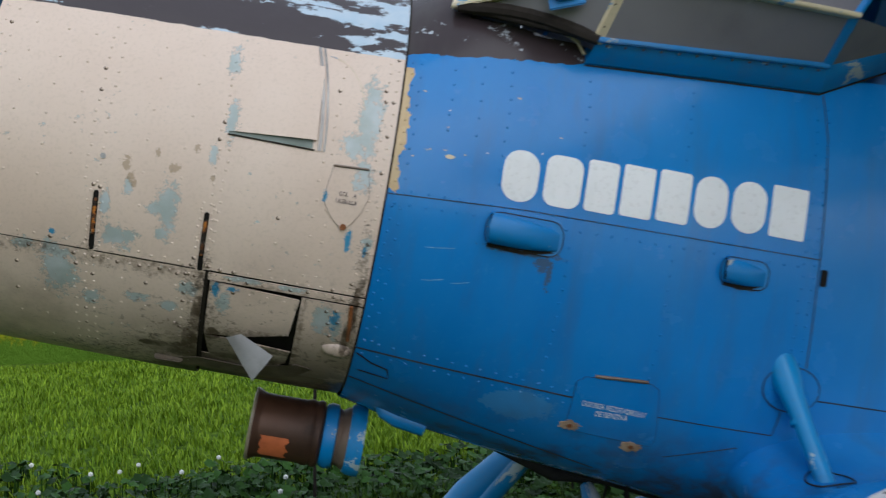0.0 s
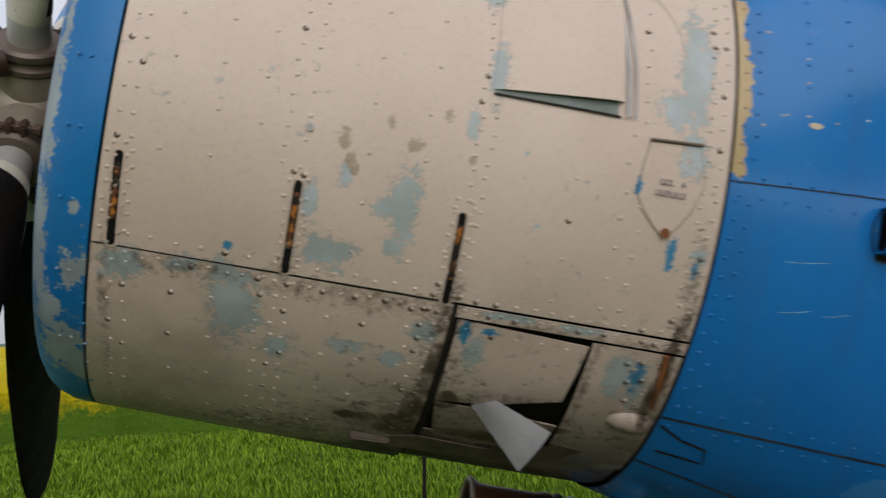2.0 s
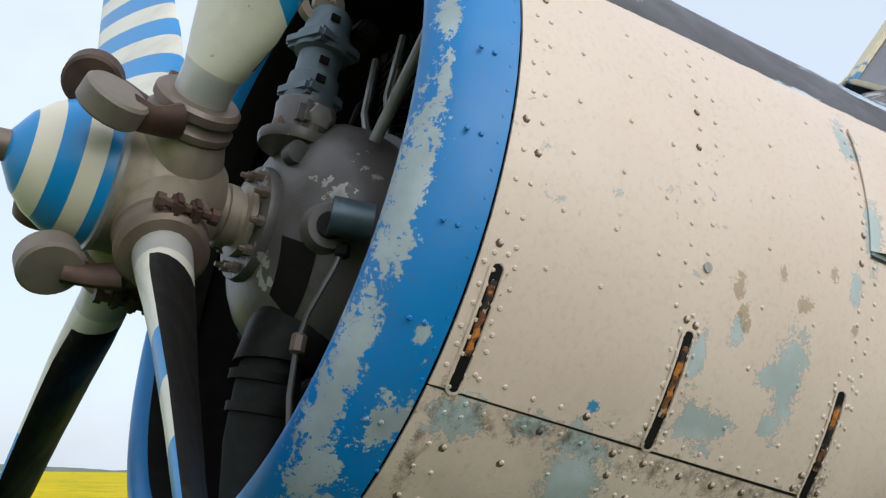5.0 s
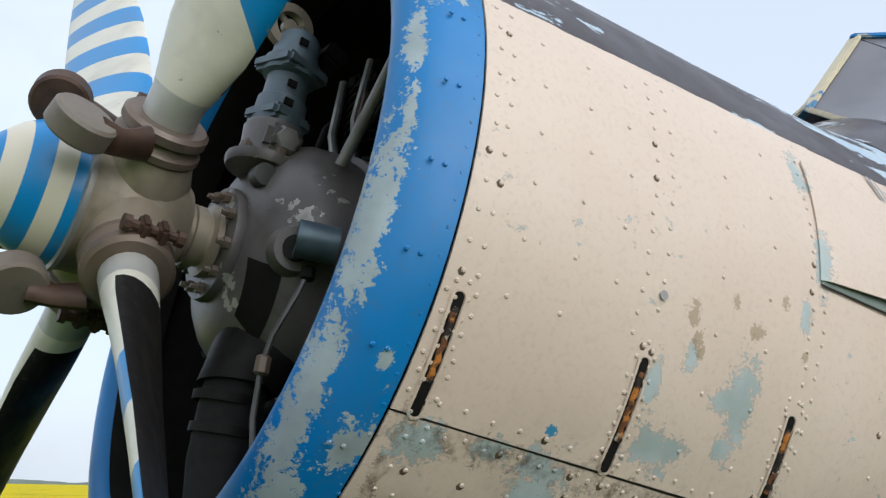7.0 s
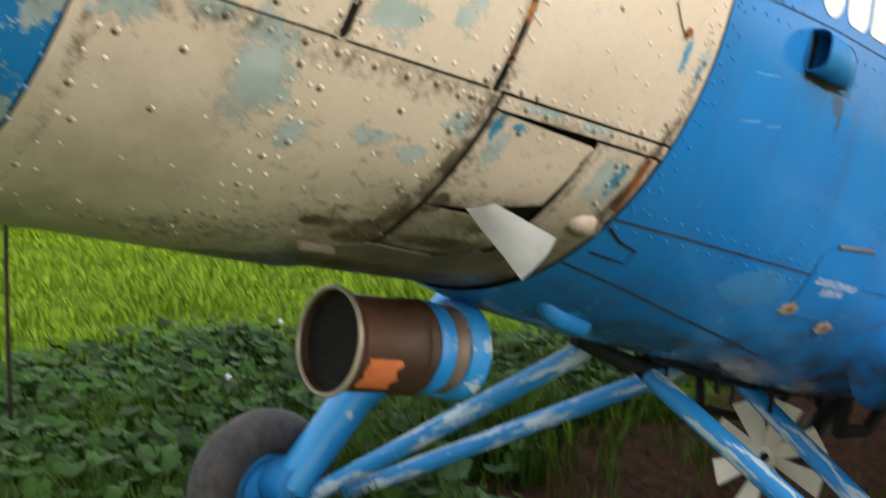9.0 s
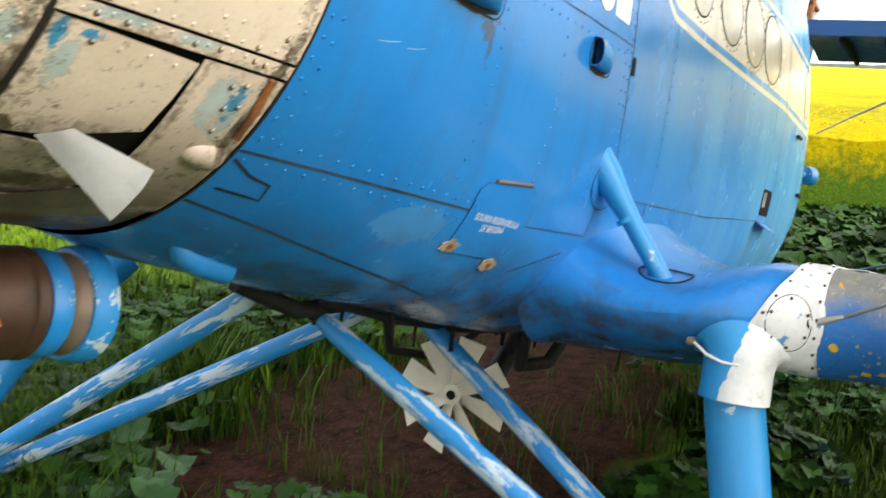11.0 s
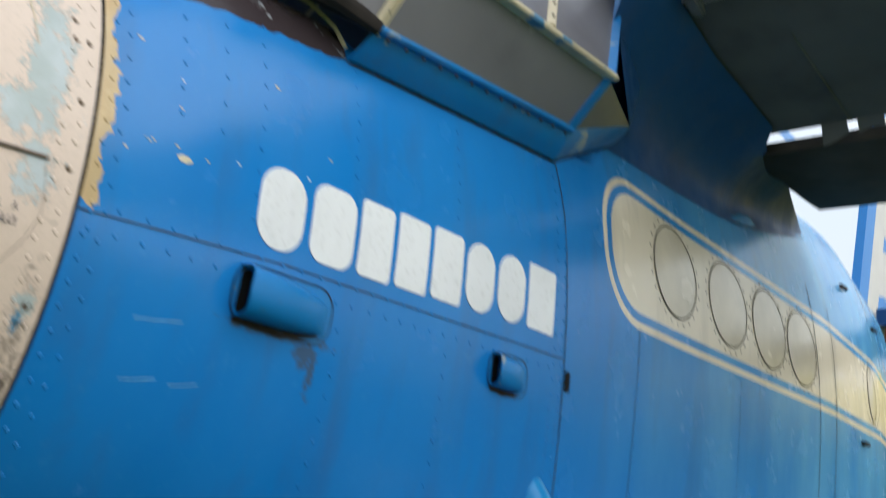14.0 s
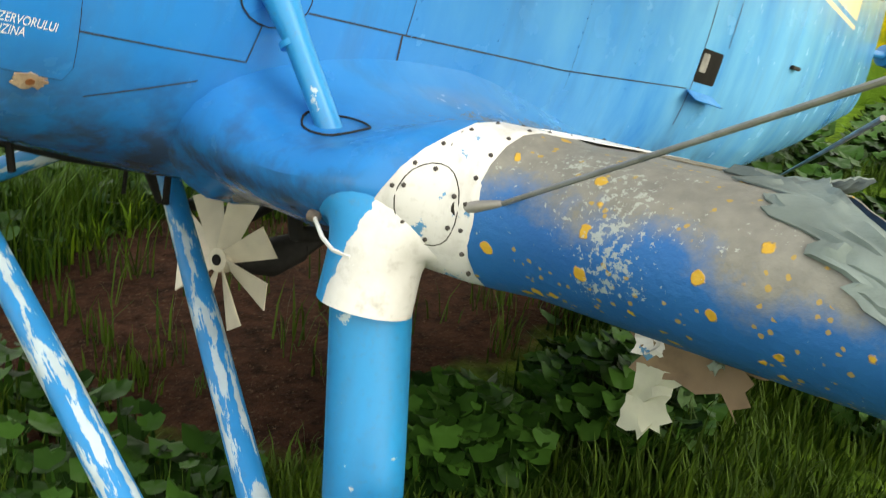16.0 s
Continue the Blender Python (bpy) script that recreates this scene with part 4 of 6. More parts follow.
# governor standing on the nose case
gov = NOSE @ pose(.262, -.055, .185, 0, 3, 0)
M_GOV = plain("blue-grey governor paint", (.115, .155, .185, 1), .5, .1, 20, .3, .25, .4)
g = prop_part("governor", turned([(-.01, .086), (.0, .090), (.014, .090), (.018, .070), (.05, .066), (.09, .070), (.10, .066)], "z", 22), M_CASE2, gov, plane, "blue-grey propeller governor on the nose case")
part("governor_body", turned([(.10, .058), (.12, .060), (.17, .058), (.175, .050), (.23, .050), (.235, .064), (.275, .066), (.28, .056), (.335, .052), (.35, .040), (.352, .02)], "z", 24), M_GOV, g, "blue-grey governor body")
part("governor_side_plug", turned([(-.088, .014), (-.086, .026), (-.078, .034), (-.05, .036)], "y", 6, centre=(.005, 0, .055)), M_STEEL, g, "bare hexagon plug")
part("governor_side_block", block((.085, .055, .07), pose(0, -.055, .055, 0, 0, 0), bevel=.015), M_CASE2, g)
for z, wd in ((.125, .118), (.255, .135)):
    part("governor_flange", block((wd, wd * .95, .036), pose(0, 0, z, 0, 0, 18), bevel=.010), M_GOV, g)
for z, off in ((.15, -.062), (.20, -.054), (.31, -.056)):
    part("governor_recess", block((.022, .006, .016), pose(-.01, off, z)), M_DARK, g)
part("governor_pulley", turned([(-.012, .036), (-.012, .058), (-.004, .050), (.004, .050), (.012, .058), (.012, .036)], "y", 28, centre=(-.035, .0, .36), close=True), M_HUB, g, "oily control pulley")
part("pulley_hub", turned([(-.010, .018), (.010, .018), (.012, .005)], "y", 14, centre=(-.035, 0, .36)), M_HUB, g)
for k in range(3):
    a = k * 2.094 + .4
    part("pulley_spoke", block((.05, .01, .012), pose(-.035 + .028 * math.cos(a), 0, .36 + .028 * math.sin(a), 0, -math.degrees(a), 0)), M_HUB, g)
part("governor_box", block((.06, .07, .05), pose(.085, -.01, .33, 0, 20, 0), bevel=.008), M_DARK, g)
for k in range(6):
    a = k * math.pi / 3 + .5
    part("governor_nut", turned([(.010, .012), (.028, .012), (.028, .007), (.036, .006)], "z", 6, centre=(.078 * math.cos(a), .078 * math.sin(a), 0)), M_CLAMP, g)
part("clamp_knuckle", at_nose(turned([(-.02, .012), (-.018, .026), (.018, .026), (.02, .012)], "y", 14, centre=(.235, -.125, .142))), M_CASE, engine)
# boss, breather pipe, oil line, data plate and hose
part("case_boss", at_nose(tube([(.29, -.235, -.035), (.28, -.275, -.038)], [.055, .046], sides=22)), M_CASE2, engine)
part("boss_plug", at_nose(tube([(.282, -.27, -.038), (.272, -.287, -.039)], [.028, .026], sides=16)), M_FIN, engine)
pipe_bm = turned([(-.050, .032), (-.052, .038), (.03, .038), (.03, .032)], "x", 26, close=True)
pipe_bm.transform(NOSE @ pose(.305, -.335, -.030, 0, 0, -22))
part("breather_pipe", pipe_bm, plain("blue-grey pipe", (.10, .14, .165, 1), .4, .4, 20, .3), engine, "open blue-grey breather pipe")
part("oil_line", at_nose(tube([(.31, -.29, -.075), (.295, -.29, -.13), (.27, -.27, -.22), (.265, -.26, -.28), (.27, -.26, -.38), (.29, -.27, -.50)], .0065, sides=8)), M_CASE, engine, "thin dark oil line")
part("line_union", at_nose(turned([(-.30, .010), (-.295, .016), (-.265, .016), (-.26, .010)], "z", 8, centre=(.266, -.262, 0))), M_CLAMP, engine)
part("line_union", at_nose(turned([(-.10, .010), (-.095, .016), (-.075, .016), (-.07, .010)], "z", 8, centre=(.308, -.292, 0))), M_FIN, engine)


def case_point(x, phi, out=.002):
    r = lerp_table(x, CASE)[0] + out
    return Vector((x, -r * math.cos(radians(phi)), r * math.sin(radians(phi))))


part("data_plate", at_nose(sheet([[case_point(.231 + .048 * i / 4 + .016 * j / 8, -18 - 38 * j / 8, .004) for i in range(5)] for j in range(9)], thick=.002)), M_DARK, engine, "small black data plate")
part("sump_neck", at_nose(tube([(.36, -.06, -.20), (.315, -.07, -.262), (.30, -.075, -.295), (.30, -.076, -.305)], [.11, .09, .078, .082], sides=24)), M_FIN, engine, "flared case neck")
part("sump_hose", at_nose(tube([(.30, -.076, -.29), (.30, -.075, -.36), (.305, -.07, -.46), (.33, -.06, -.60)], [.066, .068, .070, .07], sides=20)), M_BLACKRUB, engine, "black rubber sump hose")
for z, x in ((-.335, .288), (-.40, .295)):
    part("hose_clip", at_nose(turned([(z - .010, .072), (z + .010, .072), (z + .010, .066), (z - .010, .066)], "z", 22, centre=(x, -.074, 0), close=True)), M_FIN, engine)
part("case_rod", at_nose(tube([(.36, -.235, .185), (.37, -.30, .31), (.38, -.36, .43)], .014, sides=10)), M_STEEL, engine, "pale pushrod tube")
part("case_rod", at_nose(tube([(.42, -.30, .17), (.42, -.40, .24)], .016, sides=10)), M_STEEL, engine)
part("case_rod", at_nose(tube([(.44, -.31, .12), (.44, -.40, .17)], .016, sides=10)), M_STEEL, engine)
for k in range(9):
    a0 = radians(-165 + 17 * k)
    p0 = Vector((.50, .29 * math.cos(a0), .29 * math.sin(a0)))
    p1 = Vector((.58, .55 * math.cos(a0 + .15), .55 * math.sin(a0 + .15)))
    mid = p0.lerp(p1, .5) + Vector((-.08 - .03 * (k % 3), 0, 0))
    part("engine_pipe", at_nose(tube([p0, p0.lerp(mid, .6) + Vector((-.02, 0, 0)), mid, p1], .012 + .005 * (k % 3), sides=8)), [M_STEEL, M_FIN, M_BLACKRUB][k % 3], engine)
for k in range(5):
    a0 = radians(150 + 12 * k)
    part("engine_pipe", at_nose(tube([(.50, .28 * math.cos(a0), .28 * math.sin(a0)), (.44, .42 * math.cos(a0 - .05), .42 * math.sin(a0 - .05)), (.52, .56 * math.cos(a0 - .1), .56 * math.sin(a0 - .1))], .016, sides=8)), [M_STEEL, M_CASE][k % 2], engine)
# disc added behind the cylinders to keep the engine bay dark
part("bay_backing", at_nose(turned([(.74, .10), (.745, .66), (.75, .66), (.755, .10)], "x", 48)), M_DARK, engine, "near-black disc added behind the cylinders to darken the bay")

# oil cooler duct under the cowling
cool = part("oil_cooler", turned([(-.205, .142), (-.195, .145), (-.18, .136), (-.165, .130), (.0, .129), (.02, .135), (.034, .135), (.045, .129), (.06, .136), (.070, .136), (.080, .126), (.085, .10), (-.10, .126), (-.20, .134)], "x", 36, close=True), M_COPPER, plane, "browned oil cooler duct under the nose")
cool.matrix_local = pose(-.080, .018, -1.003, 0, 1, -2)
part("radiator_core", turned([(-.176, .02), (-.178, .132), (-.174, .132), (-.172, .02)], "x", 28), M_DARK, cool, "black radiator core")
part("rolled_rim", turned([(-.203 + .007 * math.cos(t), .141 + .007 * math.sin(t)) for t in [k * math.pi / 4 for k in range(8)]], "x", 40, close=True), M_HUB, cool)
for i in range(9):
    part("core_fin", block((.004, .23 * math.sqrt(max(.05, 1 - ((i - 4) / 5) ** 2)), .003), pose(-.179, 0, (i - 4) * .026)), M_SEAM, cool)
part("primer_patch", sheet([[(-.16 + .11 * i / 5 + .01 * math.sin(j * 2.0), -.1305 * math.cos(radians(-8 - 46 * j / 7)), .1305 * math.sin(radians(-8 - 46 * j / 7))) for i in range(6)] for j in range(8)]), M_ORANGE, cool, "orange primer patch")
part("blue_band", turned([(.082, .10), (.085, .124), (.105, .134), (.135, .130), (.14, .11)], "x", 32), M_BLUE, cool)
part("outlet_shell", turned([(.185, .10), (.187, .136), (.20, .144), (.235, .148), (.250, .146), (.252, .10)], "x", 32), M_STRUT_CHIP, cool, "flaking blue outlet shell")
part("outlet_joint", turned([(.138, .09), (.140, .118), (.155, .112), (.175, .126), (.188, .128), (.19, .09)], "x", 28), M_CLAMP, cool)
part("drain_stub", tube([(.165, -.275, -.795), (.205, -.272, -.832), (.26, -.268, -.852), (.372, -.262, -.874)], [.012, .030, .037, .036], sides=16), M_BLUE, plane, "blue drain stub under the fuselage")

# ---- cockpit glazing ----
T, A, B, C, D = (Vector(p) for p in ((.181, -.630, .666), (.664, -.787, .608), (1.522, -.771, .692), (1.534, -.892, .847), (.717, -.875, .832)))
E, F, G, H, K = (Vector(p) for p in ((1.05, -.60, 1.50), (1.215, -.885, .868), (1.59, -.60, 1.543), (2.008, -.60, 1.564), (1.94, -.735, .876)))
TOP, LOW = Vector((.523, 0, 1.491)), Vector((.303, 0, 1.099))


def sill_sheet(low, high):
    n = 6
    rows = []
    for i in range(len(low)):
        rows.append([low[i].lerp(high[i], k / n) + Vector((0, -.010 * math.sin(math.pi * k / n), 0)) for k in range(n + 1)])
    return sheet(rows, thick=.004)


sill_low = [side(.648 + .9 * k / 8, .533 + .075 * k / 8, .010) for k in range(9)]
canopy = part("canopy_sill", sill_sheet(sill_low, [A.lerp(B, k / 8) + Vector((0, 0, .004)) for k in range(9)]), M_BLUE, plane, "blue riveted cockpit sill")
part("rear_sill", sill_sheet([side(1.548 + .45 * k / 6, .608 + .235 * k / 6, .008) for k in range(7)], [B.lerp(K, k / 6) for k in range(7)]), M_BLUE, canopy, "blue sill behind the cockpit glazing")


def mirror(p):
    return Vector((p.x, -p.y, p.z))


def pane(corners, name="pane", label="dusty grey cockpit pane"):
    mid = sum(corners, Vector()) / len(corners)
    c = [mid + (p - mid) * .985 for p in corners]
    if len(c) == 3:
        c.append(c[2].lerp(c[0], .02))
    rows = [[c[0].lerp(c[1], i / 8).lerp(c[3].lerp(c[2], i / 8), j / 8) for i in range(9)] for j in range(9)]
    return part(name, sheet(rows, thick=.005), M_DUSTY, canopy, label)


def bar(p, q, width, material, depth=.018, name="frame_bar"):
    d = (q - p)
    m = Matrix.Translation((p + q) / 2) @ d.to_track_quat("X", "Z").to_matrix().to_4x4()
    part(name, block((d.length + width * .5, width, depth), m, bevel=.004), material, canopy)


for flip in (False, True):
    g = (lambda p: mirror(p)) if flip else (lambda p: p.copy())
    for c in ((T, A, D), (A, B, C, D), (D, F, G, E), (F, C, H, G), (B, K, C)):
        pane([g(p) for p in c])
    pane([g(T), g(D), TOP, LOW], label="dusty windscreen pane")
    pane([g(D), g(E), TOP], label="dusty windscreen pane")
    for p, q, w, mt in ((T, D, .05, M_CREAM), (A, D, .045, M_CREAM), (A, B, .035, M_BLUE), (D, C, .055, M_CREAM), (B, C, .035, M_BLUE), (D, E, .05, M_BLUE), (F, G, .035, M_CREAM),
                        (E, G, .05, M_CREAM), (G, H, .05, M_STEEL), (C, H, .04, M_BLUE), (T, A, .03, M_SEAM)):
        bar(g(p), g(q), w, mt)
    bar(g(E), TOP, .04, M_BLUE), bar(g(T), LOW, .04, M_CREAM)
bar(LOW, TOP, .05, M_CREAM)
roof = sheet([[mirror(E), TOP + Vector((.20, 0, .13)), E], [mirror(G), Vector((1.58, 0, 1.70)), G], [mirror(H), Vector((2.0, 0, 1.72)), H]])
part("cockpit_roof", roof, M_BLUE, canopy, "blue cockpit roof")
m = Matrix.Translation((T * .37 + D * .63) + Vector((0, -.035, -.035))) @ (D - T).to_track_quat("X", "Z").to_matrix().to_4x4()
part("vent_scoop", block((.125, .012, .105), m, bevel=.004), M_BLUE, canopy, "blue ventilation scoop")
part("vent_hood", block((.10, .05, .06), m @ pose(0, -.02, 0, 0, 0, 0), bevel=.016), M_BLUE, canopy)
wp = T.lerp(D, .60) + Vector((.0, -.03, .03))
part("wiper", tube([wp + Vector((-.06, 0, -.02)), wp, wp + Vector((.08, .02, .05)), wp + Vector((.30, .10, .20))], .006, sides=8), M_STEEL, canopy, "grey wiper arm")
strip = [T.lerp(A, k / 8) + Vector((0, -.012, .030 * math.sin(math.pi * k / 8) - .004)) for k in range(9)]
part("sealing_strip", tube(strip, [.014] + [.021] * 7 + [.016], sides=8, flat=1.2, flat_axis=(0, 0, 1)), M_SEAM, canopy, "thick black rubber sealing strip")
part("loose_trim", tube([side(.46, .655, .006), side(.55, .645, .012), side(.62, .61, .010), side(.648, .568, .006)], .006, sides=6), M_CREAM, canopy, "loose pale trim strip")
part("rear_panel", sheet([[K, C.lerp(H, .35) + Vector((.10, .03, 0)), H], [Vector((2.12, -.62, .93)), Vector((2.18, -.64, 1.20)), Vector((2.22, -.60, 1.52))]]), M_BLUE_SHADE, canopy, "dark blue panel behind the cockpit glazing")
part("sill_rivets", rivets(row(.70, .548, 1.53, .616, .055), .0048, .0145), M_SCREW, canopy)
bm = bmesh.new()
for k in range(13):
    p = A.lerp(B, (k + .5) / 13)
    bmesh.ops.create_icosphere(bm, subdivisions=1, radius=.0055, matrix=Matrix.Translation(p + Vector((0, -.010, -.020))))
part("sill_screw_rivets", bm, M_SCREW, canopy, "row of dark screws under the panes")
for p, q in ((T, D), (D, C), (A, D), (D, E), (F, G)):
    bm = bmesh.new()
    n = max(3, round((q - p).length / .085))
    for k in range(n):
        bmesh.ops.create_icosphere(bm, subdivisions=1, radius=.0055, matrix=Matrix.Translation(p.lerp(q, (k + .5) / n) + Vector((-.003, -.013, .004))))
    part("frame_screw_rivets", bm, M_SCREW, canopy, "dark screws along the frame")
part("seat_back", block((.04, .36, .50), pose(1.28, -.30, .85, 0, -8, 0), bevel=.03), M_DARK, canopy, "dark seat back behind the dusty panes")

# ---- fuselage details ----
M_HSEAM = plain("dirty blue panel seam", (.018, .034, .06, 1), .8, 0, 25, .6, .2, .6, (.05, .045, .04, 1))
part("panel_seam", ribbon([(.036, -.046), (.5, -.02), (1.61, -.002)], .0035), M_HSEAM, fuselage)
part("panel_seam", ribbon([(1.565, .605), (1.590, .44), (1.612, 0), (1.628, -.395)], .005), M_HSEAM, fuselage)
part("panel_seam", ribbon([(.036, -.582), (.39, -.605), (.81, -.630)], .006), M_HSEAM, fuselage)
part("panel_seam", ribbon([(1.12, -.652), (1.36, -.655), (1.56, -.655)], .004), M_HSEAM, fuselage)
part("panel_seam", ribbon([(.036, -.70), (.5, -.80), (1.0, -.90)], .005), M_HSEAM, fuselage)
part("panel_seam", ribbon([(1.56, -.655), (1.57, -.56)], .004), M_HSEAM, fuselage)
part("panel_seam", ribbon([(1.70, -.505), (2.06, -.502), (2.9, -.49), (3.80, -.44)], .005), M_HSEAM, fuselage)
part("panel_seam", ribbon([(2.06, -.502), (2.075, -.60)], .008), M_HSEAM, fuselage)
part("panel_seam", ribbon([(2.075, -.50), (2.085, .20)], .003), M_HSEAM, fuselage)
part("panel_seam", ribbon([(3.83, .80), (3.84, .19), (3.83, -.60)], .006), M_HSEAM, fuselage)
part("panel_seam", ribbon([(1.20, -.80), (1.45, -.72)], .004), M_HSEAM, fuselage)
part("sill_seam", ribbon([(.650, .530), (1.548, .604), (1.83, .752), (2.0, .84)], .006), M_SEAM, fuselage)
part("panel_seam", ribbon([(4.10, .74), (4.08, .2), (4.06, -.23)], .006), M_HSEAM, fuselage)
for u in (2.94, 4.9):
    part("panel_seam", ribbon([(u, .17), (u, -.55)], .0013), M_HSEAM, fuselage)

spots = row(.06, -.03, 1.53, 0, .055) + row(.06, -.075, 1.53, -.04, .055) + row(1.545, .55, 1.56, -.38, .045) + row(1.59, .55, 1.60, -.38, .045)
spots += row(.055, -.55, .055, .42, .042) + row(.085, -.55, .085, .42, .05) + row(.40, .05, .40, .50, .05) + row(.68, .24, .68, .52, .05) + row(.68, -.12, .68, -.60, .05)
spots += row(1.06, .26, 1.06, .56, .05) + row(1.06, -.10, 1.06, -.52, .05) + row(.06, -.555, .78, -.61, .05) + row(.06, -.60, .78, -.655, .05) + row(.20, .2, .20, .42, .06) + row(.30, .2, .30, .45, .06)
for u in (2.1, 2.50, 2.94, 3.34):
    spots += row(u, .16, u, -.5, .05)
part("rivets", rivets([(u + random.uniform(-.003, .003), w) for u, w in spots], .0052, .0030), M_FUS, fuselage, "rows of small blue rivet heads")

# title on the side, drawn as plain white shapes
for u0, u1, r in ((.408, .540, .058), (.556, .694, .040), (.705, .822, .014), (.834, .955, .010), (.967, 1.092, .014), (1.104, 1.232, .058), (1.246, 1.382, .062), (1.396, 1.541, .008)):
    w0 = .004 + .046 * (u0 - .405)
    part("title_shape", patch(subdivide(rounded(u0, w0, u1 - .006, w0 + .172 + .010 * u0, r, 6), .03), .0022, .002), M_LETTER, fuselage, "worn white title shape")


def scoop(u0, u1, w, height, lift, name, parent):
    """A teardrop air scoop, its mouth facing forward."""
    rows = []
    n = 12
    for i in range(n + 1):
        k = i / n
        half = height / 2 * (1 - .42 * k ** 3.0)
        out = lift * (1 - k ** 3.2)
        rows.append([side(u0 + (u1 - u0) * k - (.012 * (1 - abs(math.cos(math.pi * j / 14))) * (1 - k)), w - half * math.cos(math.pi * j / 14) - .01 * k, .001 + out * math.sin(math.pi * j / 14) ** .55) for j in range(15)])
    ob = part(name, sheet(rows, thick=.003), M_BLUE, plane, "blue teardrop air scoop")
    # the mouth is a flat patch; its near-black is the shade inside
    part("mouth", patch(subdivide(rounded(u0 + .004, w - height * .42, u0 + .03, w + height * .42, .01), .02), .004, .005), M_DARK, ob, "dark scoop mouth")
    k2 = rounded(u0 - .012, w - height * .62, u1 + .012, w + height * .55, height * .45)
    part("flange", patch(subdivide(k2, .03), .002, .003), M_BLUE, ob)
    part("flange_edge", ribbon(subdivide(k2, .02) + k2[:1], .0035, .003), M_SEAM, ob, "dark edge of the flange")
    part("grime", ribbon(subdivide([(u0, w - height * .56), (u0 + (u1 - u0) * .5, w - height * .63), (u1 - .02, w - height * .45)], .03), .012, .004), M_SEAM, ob, "grey-brown grime under the scoop")
    return ob


scoop(.392, .642, -.098, .104, .062, "air_scoop", fuselage)
scoop(1.250, 1.412, -.096, .088, .045, "air_scoop", fuselage)
# flat patch coloured as the shade inside the drain slot
part("drain_slot", patch(subdivide(rounded(1.624, -.095, 1.650, -.035, .006), .03), .004, .004), M_DARK, fuselage, "small dark drain slot")

# fuel drain hatch
hx = [(.806, -.570), (.835, -.548), (1.07, -.538), (1.102, -.556), (1.145, -.735), (1.135, -.766), (.86, -.752), (.818, -.735)]
hatch = part("fuel_drain_hatch", patch(subdivide(hx, .03), .004, .004), M_FUS, plane, "blue fuel drain hatch with rusty latches")
part("hatch_gap", ribbon(subdivide(hx, .03) + hx[:1], .004, .003), M_SEAM, hatch)
part("hatch_hinge", tube([side(.865, -.540, .005), side(1.055, -.532, .005)], .006, sides=8), M_CLAMP, hatch, "brown hinge rod")
M_RUSTPATCH = plain("cream and rust flaking patch", (.46, .35, .25, 1), .8, 0, 60, .4, .5, .95, (.10, .04, .015, 1))
for u, w in ((.832, -.733), (1.073, -.778)):
    out = [(u + (.036 + .030 * noise.noise((k * 1.7, u, 2))) * math.cos(k * math.pi / 16), w + (.019 + .018 * noise.noise((k * 1.7, u, 7))) * math.sin(k * math.pi / 16)) for k in range(32)]
    lat = part("latch", patch(out, .006, .003), M_RUSTPATCH, hatch, "rusted latch with flaked paint")
    part("latch_hole", patch([(u + .010 * math.cos(k * .8), w + .008 * math.sin(k * .8)) for k in range(8)], .0085, .002), M_RUST, hatch)
lettering("GOLIREA REZERVORULUI", .846, -.650, .019, .232, hatch, "stencil_text", M_LETTER, .0065, -.045)
lettering("DE BENZINA", .905, -.681, .019, .115, hatch, "stencil_text", M_LETTER, .0065)
# small trailing bracket by the firewall
part("edge_bracket", ribbon([(.04, -.60), (.10, -.63), (.16, -.645), (.17, -.68), (.06, -.665)], .005, .003), M_SEAM, fuselage, "dark bracket outline")
part("chip", patch([(.221 + .018 * math.cos(k), .111 + .008 * math.sin(k)) for k in range(6)], .001, .001), M_CREAM, fuselage, "cream paint chip")
rng = random.Random(31)
for _ in range(15):
    u, w = rng.uniform(.09, .62), rng.uniform(.05, .42)
    a, b = rng.uniform(.003, .008), rng.uniform(.0014, .0028)
    part("chip", patch([(u + a * math.cos(k * 1.05), w + b * math.sin(k * 1.05) - .2 * a * math.cos(k * 1.05)) for k in range(6)], .001, .001, cells=2), rng.choice([M_CREAM, M_LETTER]), fuselage, "pale paint chip")
M_SCUFF = plain("pale blue scuffed paint", (.22, .42, .60, 1), .6, 0, 120, .5)
for u, w, l in ((.19, -.20, .10), (.20, -.31, .07), (.30, -.305, .06)):
    part("scratch", ribbon([(u, w), (u + l * .4, w + .003), (u + l, w + .012)], .0016, .0008), M_SCUFF, fuselage, "pale scratch")

# cabin windows in the cream band
M_PORT = plain("cream-washed window pane", (.62, .55, .42, 1), .18, 0, 6, .12, .03)
for u in (2.380, 2.843, 3.257, 3.637, 4.850):
    w, r = (.472 - .026 * (u - 2.38), .174) if u < 4 else (.430, .155)
    circ = [(u + r * (1.0 if u < 4 else .55) * math.cos(k * math.pi / 16), w + r * math.sin(k * math.pi / 16)) for k in range(32)]
    win = part("cabin_window", patch(circ, .002, .003, dome=.006), M_PORT, plane, "round cream-washed cabin window")
    part("window_gasket", ribbon(circ + circ[:1], .007, .003), M_SEAM, win, "dark rubber gasket")
    part("window_rivets", rivets([(u + r * 1.14 * math.cos(k * math.pi / 12), w + r * 1.14 * math.sin(k * math.pi / 12)) for k in range(24)], .005, .003), M_CLAMP, win)
# recess drawn flat, its shade given by the near-black colour
vent = part("step_recess", patch(subdivide(rounded(3.83, -.405, 4.03, -.262, .015), .04), .002, .003), M_DARK, plane, "dark step recess in the cabin door")
